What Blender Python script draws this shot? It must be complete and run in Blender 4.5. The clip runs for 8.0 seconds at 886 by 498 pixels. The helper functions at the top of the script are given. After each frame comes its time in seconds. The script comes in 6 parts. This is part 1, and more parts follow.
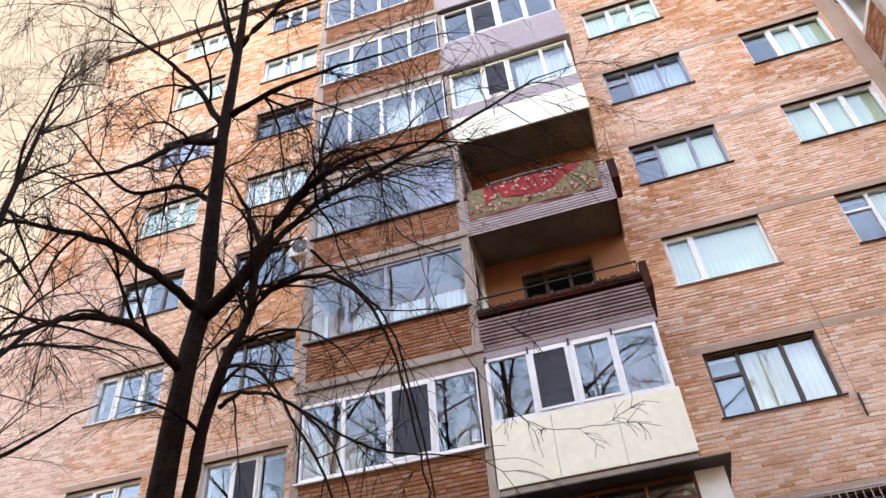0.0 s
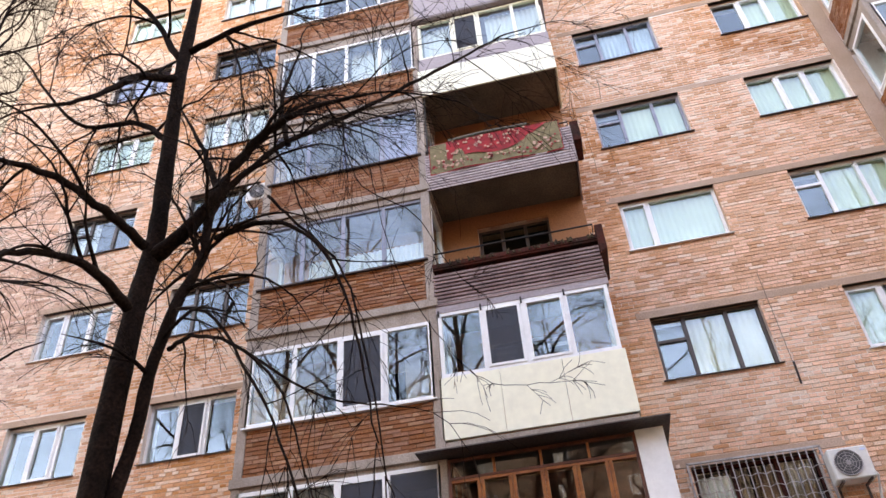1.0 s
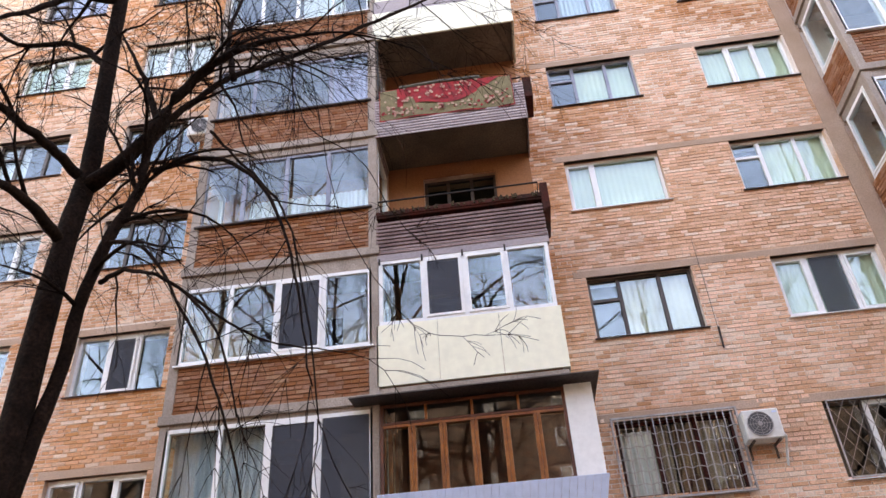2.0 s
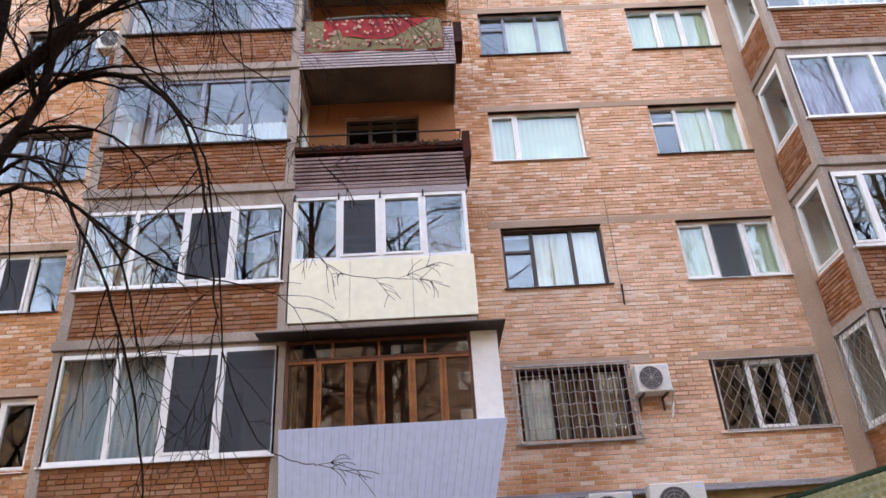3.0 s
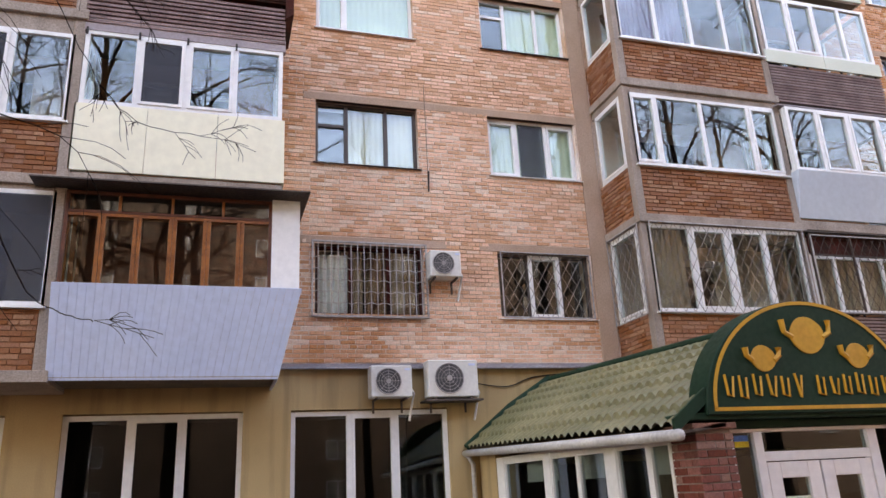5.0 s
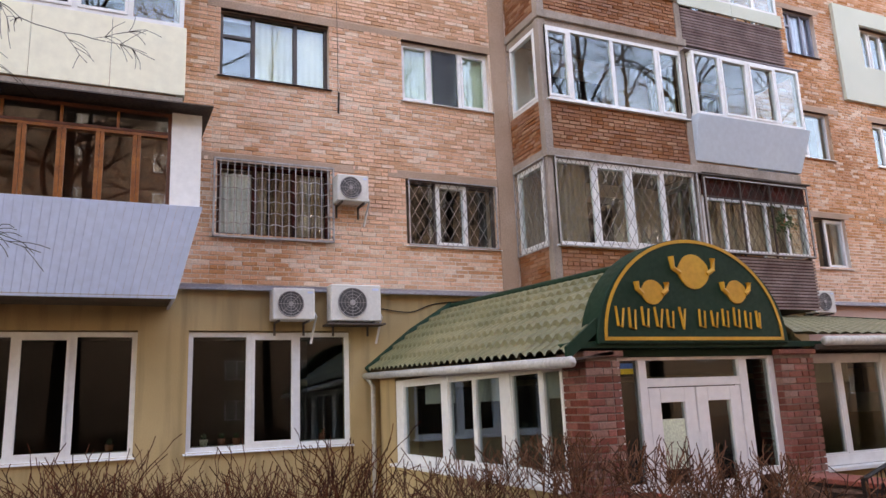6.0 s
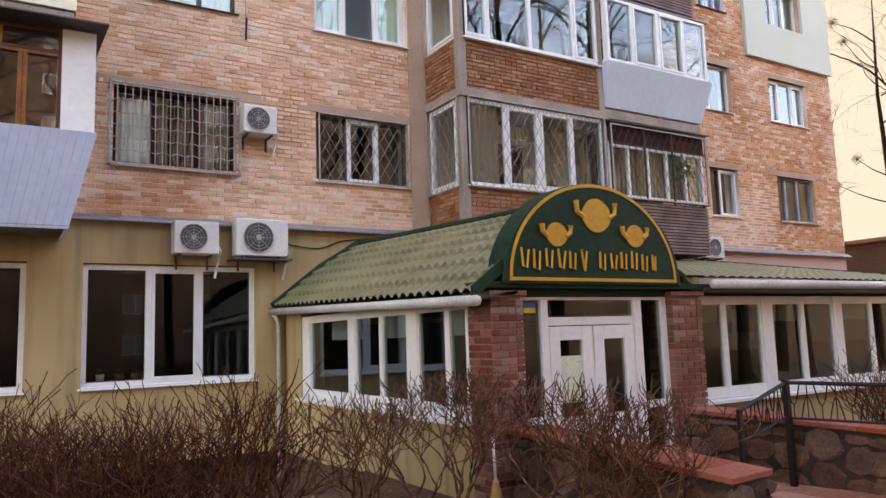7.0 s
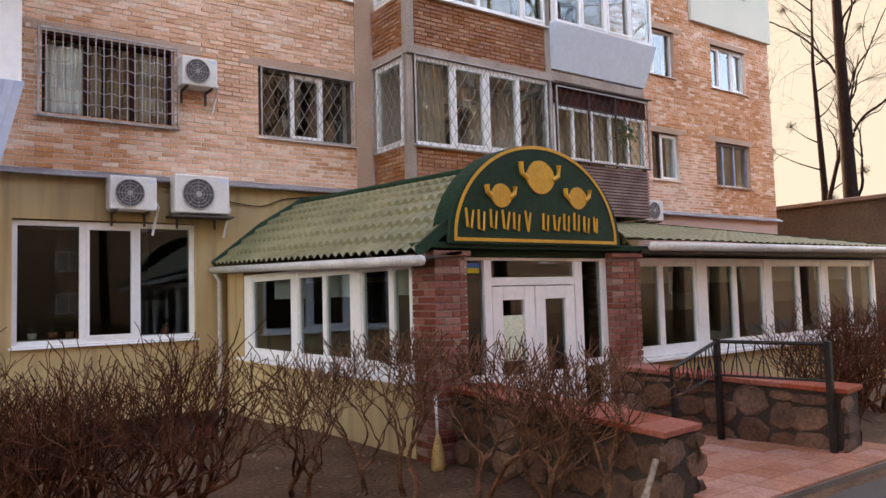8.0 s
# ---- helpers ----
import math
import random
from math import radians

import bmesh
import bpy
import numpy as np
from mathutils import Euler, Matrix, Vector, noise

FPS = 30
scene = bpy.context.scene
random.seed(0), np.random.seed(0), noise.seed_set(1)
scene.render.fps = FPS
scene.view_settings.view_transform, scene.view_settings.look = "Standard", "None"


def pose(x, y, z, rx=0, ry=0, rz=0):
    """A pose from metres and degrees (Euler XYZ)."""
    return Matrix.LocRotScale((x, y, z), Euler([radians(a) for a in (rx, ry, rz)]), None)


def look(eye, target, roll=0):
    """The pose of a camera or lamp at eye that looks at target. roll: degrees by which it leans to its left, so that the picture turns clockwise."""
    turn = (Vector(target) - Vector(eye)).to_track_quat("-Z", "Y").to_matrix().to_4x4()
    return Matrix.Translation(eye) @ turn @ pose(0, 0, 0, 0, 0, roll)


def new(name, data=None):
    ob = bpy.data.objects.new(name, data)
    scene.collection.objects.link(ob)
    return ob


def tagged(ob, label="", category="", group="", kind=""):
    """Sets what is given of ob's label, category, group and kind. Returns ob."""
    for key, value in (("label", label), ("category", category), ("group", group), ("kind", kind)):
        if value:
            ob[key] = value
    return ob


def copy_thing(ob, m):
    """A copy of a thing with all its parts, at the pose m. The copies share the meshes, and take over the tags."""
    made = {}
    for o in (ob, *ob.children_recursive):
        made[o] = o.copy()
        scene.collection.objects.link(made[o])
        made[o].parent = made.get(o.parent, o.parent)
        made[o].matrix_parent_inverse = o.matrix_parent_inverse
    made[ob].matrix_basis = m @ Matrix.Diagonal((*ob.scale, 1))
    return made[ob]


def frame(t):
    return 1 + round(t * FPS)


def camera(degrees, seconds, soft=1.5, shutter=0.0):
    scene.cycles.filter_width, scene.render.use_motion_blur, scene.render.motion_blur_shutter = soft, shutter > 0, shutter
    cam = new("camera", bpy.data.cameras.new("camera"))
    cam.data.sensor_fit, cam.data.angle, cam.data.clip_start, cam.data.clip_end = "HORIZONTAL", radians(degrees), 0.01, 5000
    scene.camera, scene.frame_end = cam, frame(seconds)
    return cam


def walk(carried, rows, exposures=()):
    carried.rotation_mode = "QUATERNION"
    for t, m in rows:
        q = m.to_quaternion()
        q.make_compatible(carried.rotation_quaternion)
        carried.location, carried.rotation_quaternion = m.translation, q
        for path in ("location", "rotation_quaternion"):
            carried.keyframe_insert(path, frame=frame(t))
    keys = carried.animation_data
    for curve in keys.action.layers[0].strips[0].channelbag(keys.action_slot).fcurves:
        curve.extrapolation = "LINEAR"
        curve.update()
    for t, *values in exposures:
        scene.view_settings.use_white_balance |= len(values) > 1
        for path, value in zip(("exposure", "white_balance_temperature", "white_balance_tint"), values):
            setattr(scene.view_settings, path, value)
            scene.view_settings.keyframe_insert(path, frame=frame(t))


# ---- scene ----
cam = camera(62.0, 8.0, soft=1.5)
PATH = [
    (0.0, pose(0, 0, 1.7, 131.28, 3.96, 17.51)),
    (0.5, pose(0, 0, 1.7, 129.42, 3.84, 15.61)),
    (1.0, pose(0, 0, 1.7, 127.42, 3.71, 13.09)),
    (2.5, pose(0, 0, 1.7, 120.87, 3.34, 3.98)),
    (3.0, pose(0, 0, 1.7, 118.38, 3.27, -0.17)),
    (3.5, pose(0, 0, 1.7, 115.89, 3.18, -4.23)),
    (4.0, pose(0, 0, 1.7, 113.37, 3.13, -8.64)),
    (4.5, pose(0, 0, 1.7, 110.81, 3.01, -12.66)),
    (6.0, pose(0, 0, 1.7, 101.93, 2.31, -24.20)),
    (6.5, pose(0, 0, 1.7, 99.17, 2.09, -27.79)),
    (7.0, pose(0, 0, 1.7, 96.87, 1.90, -31.38)),
    (7.5, pose(0, 0, 1.7, 95.10, 1.76, -34.02)),
    (8.0, pose(0, 0, 1.7, 93.62, 1.65, -35.72)),
]
EXPO0, EXPO1, KELVIN, TINT = 3.74, 3.56, 9900, 27
walk(cam, PATH, [(0.0, EXPO0, KELVIN, TINT), (8.0, EXPO1, KELVIN, TINT)])

# ---- world and sun: the sun stands behind the block, the front lies in open shade ----
SUN_EL, SUN_AZ = 26.0, 8.0
world = bpy.data.worlds.new("sky")
scene.world = world
world.use_nodes = True
wn = world.node_tree
sky = wn.nodes.new("ShaderNodeTexSky")
sky.sky_type, sky.sun_disc = "NISHITA", False
sky.sun_elevation, sky.sun_rotation = radians(SUN_EL), radians(SUN_AZ)
sky.air_density, sky.dust_density, sky.ozone_density = 1.0, 1.4, 1.0
wn.links.new(sky.outputs[0], wn.nodes["Background"].inputs[0])
wn.nodes["Background"].inputs[1].default_value = 0.15
sun = new("sun", bpy.data.lights.new("sun", "SUN"))
sun.data.energy, sun.data.angle, sun.data.color = 0.6, radians(12), (1.0, 0.93, 0.82)
sa, se = radians(SUN_AZ), radians(SUN_EL)
sun.matrix_world = look((0, 0, 60), (-math.sin(sa) * math.cos(se), -math.cos(sa) * math.cos(se), 60 - math.sin(se)))

# ---- materials ----


def surface(name, c1, c2=None, scale=1.5, rough=0.8, fine=40.0, grain=0.25, bump=0.3, metal=0.0, vary=0.0, pale=None, pale_at=0.62, pale_scale=0.5, streak=0.0, gloss=0.5, fleck=None, patches=()):
    """A principled surface: two colours in large patches, fine grain, relief, piece to piece variation and pale wear."""
    m = bpy.data.materials.new(name)
    m.use_nodes = True
    t = m.node_tree
    n, ln = t.nodes, t.links
    p = n["Principled BSDF"]
    p.inputs["Roughness"].default_value, p.inputs["Metallic"].default_value = rough, metal
    p.inputs["Specular IOR Level"].default_value = gloss
    geo = n.new("ShaderNodeNewGeometry")
    c2 = c2 or tuple(v * 0.8 for v in c1)

    def noise_tex(s, detail, stretch=(1, 1, 1)):
        mp = n.new("ShaderNodeMapping")
        mp.inputs["Scale"].default_value = stretch
        ln.new(geo.outputs["Position"], mp.inputs["Vector"])
        x = n.new("ShaderNodeTexNoise")
        x.inputs["Scale"].default_value, x.inputs["Detail"].default_value = s, detail
        ln.new(mp.outputs[0], x.inputs["Vector"])
        return x.outputs["Fac"]

    def span(v, a, b, c, d):
        r = n.new("ShaderNodeMapRange")
        for k, w in zip((1, 2, 3, 4), (a, b, c, d)):
            r.inputs[k].default_value = w
        ln.new(v, r.inputs[0])
        return r.outputs[0]

    def mix(fac, a, b, mode="MIX"):
        x = n.new("ShaderNodeMix")
        x.data_type, x.blend_type = "RGBA", mode
        for s, v in ((x.inputs[0], fac), (x.inputs[6], a), (x.inputs[7], b)):
            if isinstance(v, bpy.types.NodeSocket):
                ln.new(v, s)
            elif isinstance(v, tuple):
                s.default_value = (*v, 1)
            else:
                s.default_value = v
        return x.outputs[2]

    col = mix(span(noise_tex(scale, 4), 0.35, 0.65, 0, 1), c1, c2)
    if pale:
        col = mix(span(noise_tex(pale_scale, 5), pale_at, pale_at + 0.12, 0, 0.75), col, pale)
    # weathered pale zones with ragged edges: middle x, z, half sizes and the colour
    for px, pz, rx, rz, pc in patches:
        mp2 = n.new("ShaderNodeMapping")
        mp2.inputs["Location"].default_value = (-px / rx, 0, -pz / rz)
        mp2.inputs["Scale"].default_value = (1 / rx, 0, 1 / rz)
        ln.new(geo.outputs["Position"], mp2.inputs["Vector"])
        dist = n.new("ShaderNodeVectorMath")
        dist.operation = "LENGTH"
        ln.new(mp2.outputs[0], dist.inputs[0])
        edge = n.new("ShaderNodeMath")
        edge.operation = "ADD"
        ln.new(dist.outputs["Value"], edge.inputs[0])
        ln.new(span(noise_tex(1.1, 6), 0.2, 0.8, -0.55, 0.55), edge.inputs[1])
        col = mix(span(edge.outputs[0], 0.75, 1.25, 0.7, 0.0), col, pc)
    if vary:
        r = n.new("ShaderNodeMath")
        r.operation = "ADD"
        oi = n.new("ShaderNodeObjectInfo")
        ln.new(geo.outputs["Random Per Island"], r.inputs[0])
        ln.new(oi.outputs["Random"], r.inputs[1])
        f = n.new("ShaderNodeMath")
        f.operation = "FRACT"
        ln.new(r.outputs[0], f.inputs[0])
        h = n.new("ShaderNodeHueSaturation")
        ln.new(col, h.inputs["Color"])
        ln.new(span(f.outputs[0], 0, 1, 1 - vary, 1 + vary), h.inputs["Value"])
        ln.new(span(f.outputs[0], 0, 1, 1.1, 0.85), h.inputs["Saturation"])
        col = h.outputs["Color"]
        if fleck:
            sq = n.new("ShaderNodeMath")
            sq.operation = "MULTIPLY_ADD"
            sq.inputs[1].default_value, sq.inputs[2].default_value = 7.31, 0.17
            ln.new(f.outputs[0], sq.inputs[0])
            fr = n.new("ShaderNodeMath")
            fr.operation = "FRACT"
            ln.new(sq.outputs[0], fr.inputs[0])
            col = mix(span(fr.outputs[0], 0.72, 0.95, 0, 0.75), col, fleck)
    fn = noise_tex(fine, 6)
    v = n.new("ShaderNodeCombineColor")
    g = span(fn, 0.3, 0.7, 1 - grain, 1 + grain * 0.6)
    for k in range(3):
        ln.new(g, v.inputs[k])
    col = mix(1.0, col, v.outputs[0], "MULTIPLY")
    if streak:
        s = noise_tex(6.0, 4, (1, 1, 0.08))
        v2 = n.new("ShaderNodeCombineColor")
        g2 = span(s, 0.5, 0.75, 1, 1 - streak)
        for k in range(3):
            ln.new(g2, v2.inputs[k])
        col = mix(1.0, col, v2.outputs[0], "MULTIPLY")
    ln.new(col, p.inputs["Base Color"])
    ln.new(span(fn, 0.3, 0.7, min(1, rough + 0.08), max(0, rough - 0.08)), p.inputs["Roughness"])
    if bump:
        b = n.new("ShaderNodeBump")
        b.inputs["Strength"].default_value, b.inputs["Distance"].default_value = bump, 0.01
        ln.new(fn, b.inputs["Height"])
        ln.new(b.outputs[0], p.inputs["Normal"])
    return m


def glazing(name, tint, strength=1.7, floor=0.04):
    """A thin double pane: clear, with a blue-tinted mirror gloss that grows at a slant."""
    m = bpy.data.materials.new(name)
    m.use_nodes = True
    t = m.node_tree
    n, ln = t.nodes, t.links
    n.remove(n["Principled BSDF"])
    tr, gl, mx, fr, ma, pw = (n.new("ShaderNode" + k) for k in ("BsdfTransparent", "BsdfGlossy", "MixShader", "LayerWeight", "Math", "Math"))
    tr.inputs[0].default_value, gl.inputs["Roughness"].default_value = (*tint, 1), 0.0
    # Blue put into the gloss colour so the reflected sky reads bluer.
    gl.inputs["Color"].default_value = (0.76, 0.89, 1, 1)
    geo, nz, bp = n.new("ShaderNodeNewGeometry"), n.new("ShaderNodeTexNoise"), n.new("ShaderNodeBump")
    nz.inputs["Scale"].default_value = 1.3
    bp.inputs["Strength"].default_value, bp.inputs["Distance"].default_value = 0.05, 0.01
    ln.new(geo.outputs["Position"], nz.inputs["Vector"])
    ln.new(nz.outputs["Fac"], bp.inputs["Height"])
    ln.new(bp.outputs[0], gl.inputs["Normal"])
    fr.inputs["Blend"].default_value = 0.5
    pw.operation = "POWER"
    pw.inputs[1].default_value = 4.0
    ln.new(fr.outputs["Facing"], pw.inputs[0])
    ma.operation, ma.use_clamp = "MULTIPLY_ADD", True
    ma.inputs[1].default_value, ma.inputs[2].default_value = strength, floor
    ln.new(pw.outputs[0], ma.inputs[0])
    for a, b in ((ma.outputs[0], mx.inputs[0]), (tr.outputs[0], mx.inputs[1]), (gl.outputs[0], mx.inputs[2]), (mx.outputs[0], n["Material Output"].inputs[0])):
        ln.new(a, b)
    return m


M_BRICK = surface("brick", (0.73, 0.335, 0.155), (0.57, 0.23, 0.095), 0.55, 0.8, 45, 0.3, 0.6, vary=0.17, pale=(0.83, 0.51, 0.35), pale_at=0.48, pale_scale=0.3, fleck=(0.90, 0.72, 0.58), patches=((4.6, 8.8, 3.4, 5.4, (0.87, 0.52, 0.35)), (-13.6, 11.5, 3.2, 4.0, (0.70, 0.49, 0.40))))
M_MORTAR = surface("mortar", (0.80, 0.55, 0.40), (0.60, 0.33, 0.19), 0.8, 0.95, 60, 0.3, 0.4, pale=(0.94, 0.86, 0.79), pale_at=0.42, pale_scale=0.3)
M_BRICKDARK = surface("red_brick", (0.37, 0.14, 0.060), (0.27, 0.098, 0.043), 1.2, 0.85, 55, 0.3, 0.5, vary=0.14, fleck=(0.46, 0.24, 0.14))
M_BRICKJ = surface("red_mortar", (0.36, 0.175, 0.10), (0.28, 0.13, 0.07), 1.2, 0.95, 55, 0.3, 0.4)
M_REVEAL = surface("painted_reveal", (0.42, 0.17, 0.07), (0.36, 0.15, 0.07), 1.0, 0.85, 30, 0.2, 0.2)
M_CONC = surface("concrete", (0.42, 0.34, 0.29), (0.31, 0.245, 0.205), 1.3, 0.9, 45, 0.3, 0.4, streak=0.25)
M_CONCPINK = surface("concrete_lintel", (0.54, 0.37, 0.28), (0.46, 0.30, 0.21), 1.1, 0.9, 45, 0.25, 0.3)
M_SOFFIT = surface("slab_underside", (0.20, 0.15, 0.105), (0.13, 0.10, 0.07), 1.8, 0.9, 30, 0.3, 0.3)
M_PVC = surface("white_pvc", (0.86, 0.86, 0.85), (0.80, 0.80, 0.80), 1.0, 0.35, 12, 0.06, 0.05)
M_CREAM = surface("cream_panel", (0.88, 0.85, 0.67), (0.84, 0.81, 0.64), 0.8, 0.5, 8, 0.06, 0.05)
M_LILAC = surface("pale_lilac_siding", (0.58, 0.68, 0.88), (0.54, 0.64, 0.85), 0.8, 0.45, 10, 0.08, 0.1)
M_MINT = surface("mint_insulation_render", (0.66, 0.70, 0.60), (0.61, 0.66, 0.56), 0.9, 0.85, 60, 0.1, 0.2)
M_GREYPAN = surface("grey_lilac_panel", (0.38, 0.32, 0.33), (0.33, 0.28, 0.30), 1.2, 0.7, 20, 0.15, 0.15)
M_DARKFR = surface("dark_brown_frame", (0.085, 0.06, 0.05), (0.06, 0.045, 0.04), 3, 0.5, 30, 0.2, 0.1)
M_OLDFR = surface("worn_blue_grey_frame", (0.33, 0.36, 0.44), (0.23, 0.25, 0.32), 2.5, 0.7, 35, 0.3, 0.2)
M_WOODFR = surface("varnished_pine", (0.36, 0.115, 0.028), (0.24, 0.070, 0.018), 5, 0.35, 25, 0.3, 0.15)
M_WOODRED = surface("red_brown_wood", (0.15, 0.040, 0.016), (0.085, 0.024, 0.012), 4, 0.5, 30, 0.3, 0.2)
M_WOODDK = surface("dark_red_wood", (0.085, 0.018, 0.012), (0.030, 0.016, 0.012), 3, 0.85, 30, 0.4, 0.4, gloss=0.15)
M_SLAT = surface("brown_slat", (0.30, 0.19, 0.175), (0.18, 0.105, 0.095), 2.2, 0.7, 30, 0.3, 0.25, vary=0.15)
M_SLATPALE = surface("faded_mauve_slat", (0.52, 0.42, 0.42), (0.42, 0.33, 0.33), 2.2, 0.7, 30, 0.3, 0.25, vary=0.12)
M_IRON = surface("black_iron", (0.02, 0.02, 0.022), (0.035, 0.025, 0.02), 6, 0.5, 40, 0.3, 0.2, metal=0.5)
M_GRILLE = surface("grey_painted_iron", (0.50, 0.47, 0.47), (0.36, 0.32, 0.31), 6, 0.6, 40, 0.3, 0.1, metal=0.1)
M_LATTICE = surface("weathered_iron_lattice", (0.30, 0.27, 0.25), (0.17, 0.135, 0.12), 6, 0.7, 40, 0.3, 0.1, metal=0.2)
M_GRILLEDK = surface("rusty_brown_iron", (0.085, 0.05, 0.04), (0.05, 0.035, 0.03), 6, 0.7, 40, 0.3, 0.1, metal=0.2)
M_ZINC = surface("galvanised_sheet", (0.36, 0.36, 0.39), (0.26, 0.26, 0.29), 2.0, 0.5, 25, 0.25, 0.1, metal=0.6)
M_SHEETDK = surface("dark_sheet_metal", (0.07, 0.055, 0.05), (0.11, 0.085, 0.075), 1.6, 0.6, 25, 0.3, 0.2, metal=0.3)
M_STUCCO = surface("yellow_stucco", (0.54, 0.385, 0.20), (0.46, 0.32, 0.16), 0.8, 0.9, 70, 0.12, 0.3, streak=0.28)
M_PINK = surface("pink_stucco", (0.62, 0.43, 0.37), (0.57, 0.39, 0.33), 0.8, 0.9, 70, 0.12, 0.3)
M_RECESS = surface("recess_shade", (0.03, 0.018, 0.013), (0.05, 0.03, 0.022), 1.5, 0.9, 40, 0.3, 0.4)
M_ROOFGREEN = surface("green_metal_tile", (0.235, 0.21, 0.105), (0.15, 0.145, 0.068), 1.2, 0.42, 25, 0.2, 0.05, gloss=0.5)
M_GREEN = surface("dark_green_sign", (0.008, 0.040, 0.022), (0.007, 0.032, 0.018), 1.0, 0.6, 20, 0.1, 0.03, gloss=0.2)
M_YELLOW = surface("golden_yellow_paint", (0.70, 0.36, 0.035), (0.62, 0.30, 0.03), 2.0, 0.5, 20, 0.1, 0.03)
M_CLINKER = surface("dark_red_clinker", (0.28, 0.066, 0.045), (0.17, 0.045, 0.034), 2.5, 0.45, 40, 0.3, 0.3, vary=0.35, fleck=(0.36, 0.22, 0.18))
M_CLINKJ = surface("pillar_mortar", (0.30, 0.24, 0.21), (0.24, 0.19, 0.17), 2.5, 0.9, 40, 0.2, 0.3)
M_CAP = surface("red_cap_tile", (0.37, 0.085, 0.048), (0.29, 0.07, 0.042), 2.0, 0.75, 30, 0.25, 0.15, vary=0.12, gloss=0.25)
M_STONE = surface("rubble_stone", (0.185, 0.082, 0.046), (0.085, 0.042, 0.028), 3.0, 0.85, 30, 0.4, 0.7, vary=0.4)
M_STONEJ = surface("stone_joint", (0.055, 0.036, 0.026), (0.035, 0.024, 0.018), 3.0, 0.95, 40, 0.3, 0.5)
M_PAVE = surface("terracotta_paving", (0.45, 0.19, 0.125), (0.35, 0.145, 0.095), 1.5, 0.8, 30, 0.25, 0.15, vary=0.12, gloss=0.3)
M_SOIL = surface("soil_with_leaf_litter", (0.10, 0.050, 0.028), (0.155, 0.083, 0.049), 1.6, 0.95, 22, 0.45, 0.9, pale=(0.17, 0.115, 0.078), pale_at=0.6, pale_scale=6, gloss=0.2)
M_SOILDRY = surface("dry_mossy_earth", (0.085, 0.06, 0.032), (0.04, 0.028, 0.02), 6, 0.95, 30, 0.5, 0.6, gloss=0.1)
M_ASPHALT = surface("asphalt", (0.085, 0.070, 0.060), (0.062, 0.051, 0.044), 0.8, 0.9, 90, 0.35, 0.5)
M_KERB = surface("kerb_stone", (0.17, 0.14, 0.12), (0.12, 0.10, 0.085), 2, 0.9, 40, 0.3, 0.5)
M_BARK = surface("bark", (0.013, 0.008, 0.006), (0.026, 0.015, 0.011), 7, 0.95, 45, 0.5, 1.0, gloss=0.1)
M_TWIG = surface("shrub_bark", (0.26, 0.112, 0.060), (0.060, 0.024, 0.013), 7, 0.9, 60, 0.4, 0.4, vary=0.4, gloss=0.2)
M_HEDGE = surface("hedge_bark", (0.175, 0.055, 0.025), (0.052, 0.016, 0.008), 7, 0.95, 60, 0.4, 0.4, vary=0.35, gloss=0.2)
M_FARTREE = surface("grey_bark", (0.024, 0.016, 0.014), (0.014, 0.010, 0.009), 4, 0.95, 40, 0.3, 0.4, gloss=0.1)
M_MISTLE = surface("mistletoe", (0.05, 0.055, 0.03), (0.07, 0.06, 0.035), 6, 0.9, 40, 0.3, 0.2)
# Plaster coloured dark: the dimness of the rooms is put into the surface.
M_ROOM = surface("dim_room_plaster", (0.095, 0.075, 0.06), (0.07, 0.055, 0.045), 0.8, 0.9, 20, 0.1, 0.1)
M_BITUMEN = surface("roof_felt", (0.06, 0.055, 0.05), None, 1.0, 0.95)
M_NET = surface("white_net_curtain", (0.84, 0.85, 0.84), (0.76, 0.78, 0.80), 1.0, 0.9, 60, 0.1, 0.2)
M_CURTAINS = [M_NET, surface("pale_green_curtain", (0.80, 0.90, 0.70), None, 1.0, 0.9), surface("pale_blue_curtain", (0.60, 0.71, 0.82), None, 1.0, 0.9),
              surface("cream_curtain", (0.94, 0.86, 0.62), None, 1.0, 0.9), surface("lilac_curtain", (0.52, 0.44, 0.64), None, 1.0, 0.9)]
M_BROWNCURT = surface("brown_curtain", (0.20, 0.075, 0.045), (0.30, 0.19, 0.10), 3.0, 0.9)
M_ACWHITE = surface("air_conditioner_enamel", (0.72, 0.71, 0.68), (0.66, 0.65, 0.62), 2.0, 0.4, 20, 0.08, 0.03)
M_ACDARK = surface("fan_dark", (0.05, 0.05, 0.055), (0.08, 0.08, 0.085), 3.0, 0.5)
M_CARPET = surface("red_carpet", (0.46, 0.03, 0.035), (0.25, 0.025, 0.03), 8, 0.95, 90, 0.4, 0.5)
M_CARPETB = surface("olive_carpet_border", (0.26, 0.21, 0.11), (0.19, 0.15, 0.08), 8, 0.95, 90, 0.4, 0.5)
M_CARPETF = surface("carpet_flower", (0.60, 0.42, 0.30), (0.50, 0.22, 0.18), 8, 0.95, 90, 0.3, 0.5)
M_ROLL = surface("grey_green_cloth", (0.14, 0.14, 0.11), (0.09, 0.09, 0.075), 8, 0.95, 90, 0.4, 0.5)
M_SHADE = surface("white_lamp_shade", (0.80, 0.78, 0.72), None, 2, 0.8)
M_FOLIAGE = surface("houseplant_leaf", (0.05, 0.10, 0.03), (0.04, 0.07, 0.025), 9, 0.6)
M_POT = surface("terracotta_pot", (0.36, 0.12, 0.06), None, 4, 0.8)
M_BROOM = surface("broom_straw", (0.50, 0.33, 0.13), (0.40, 0.25, 0.10), 9, 0.9)
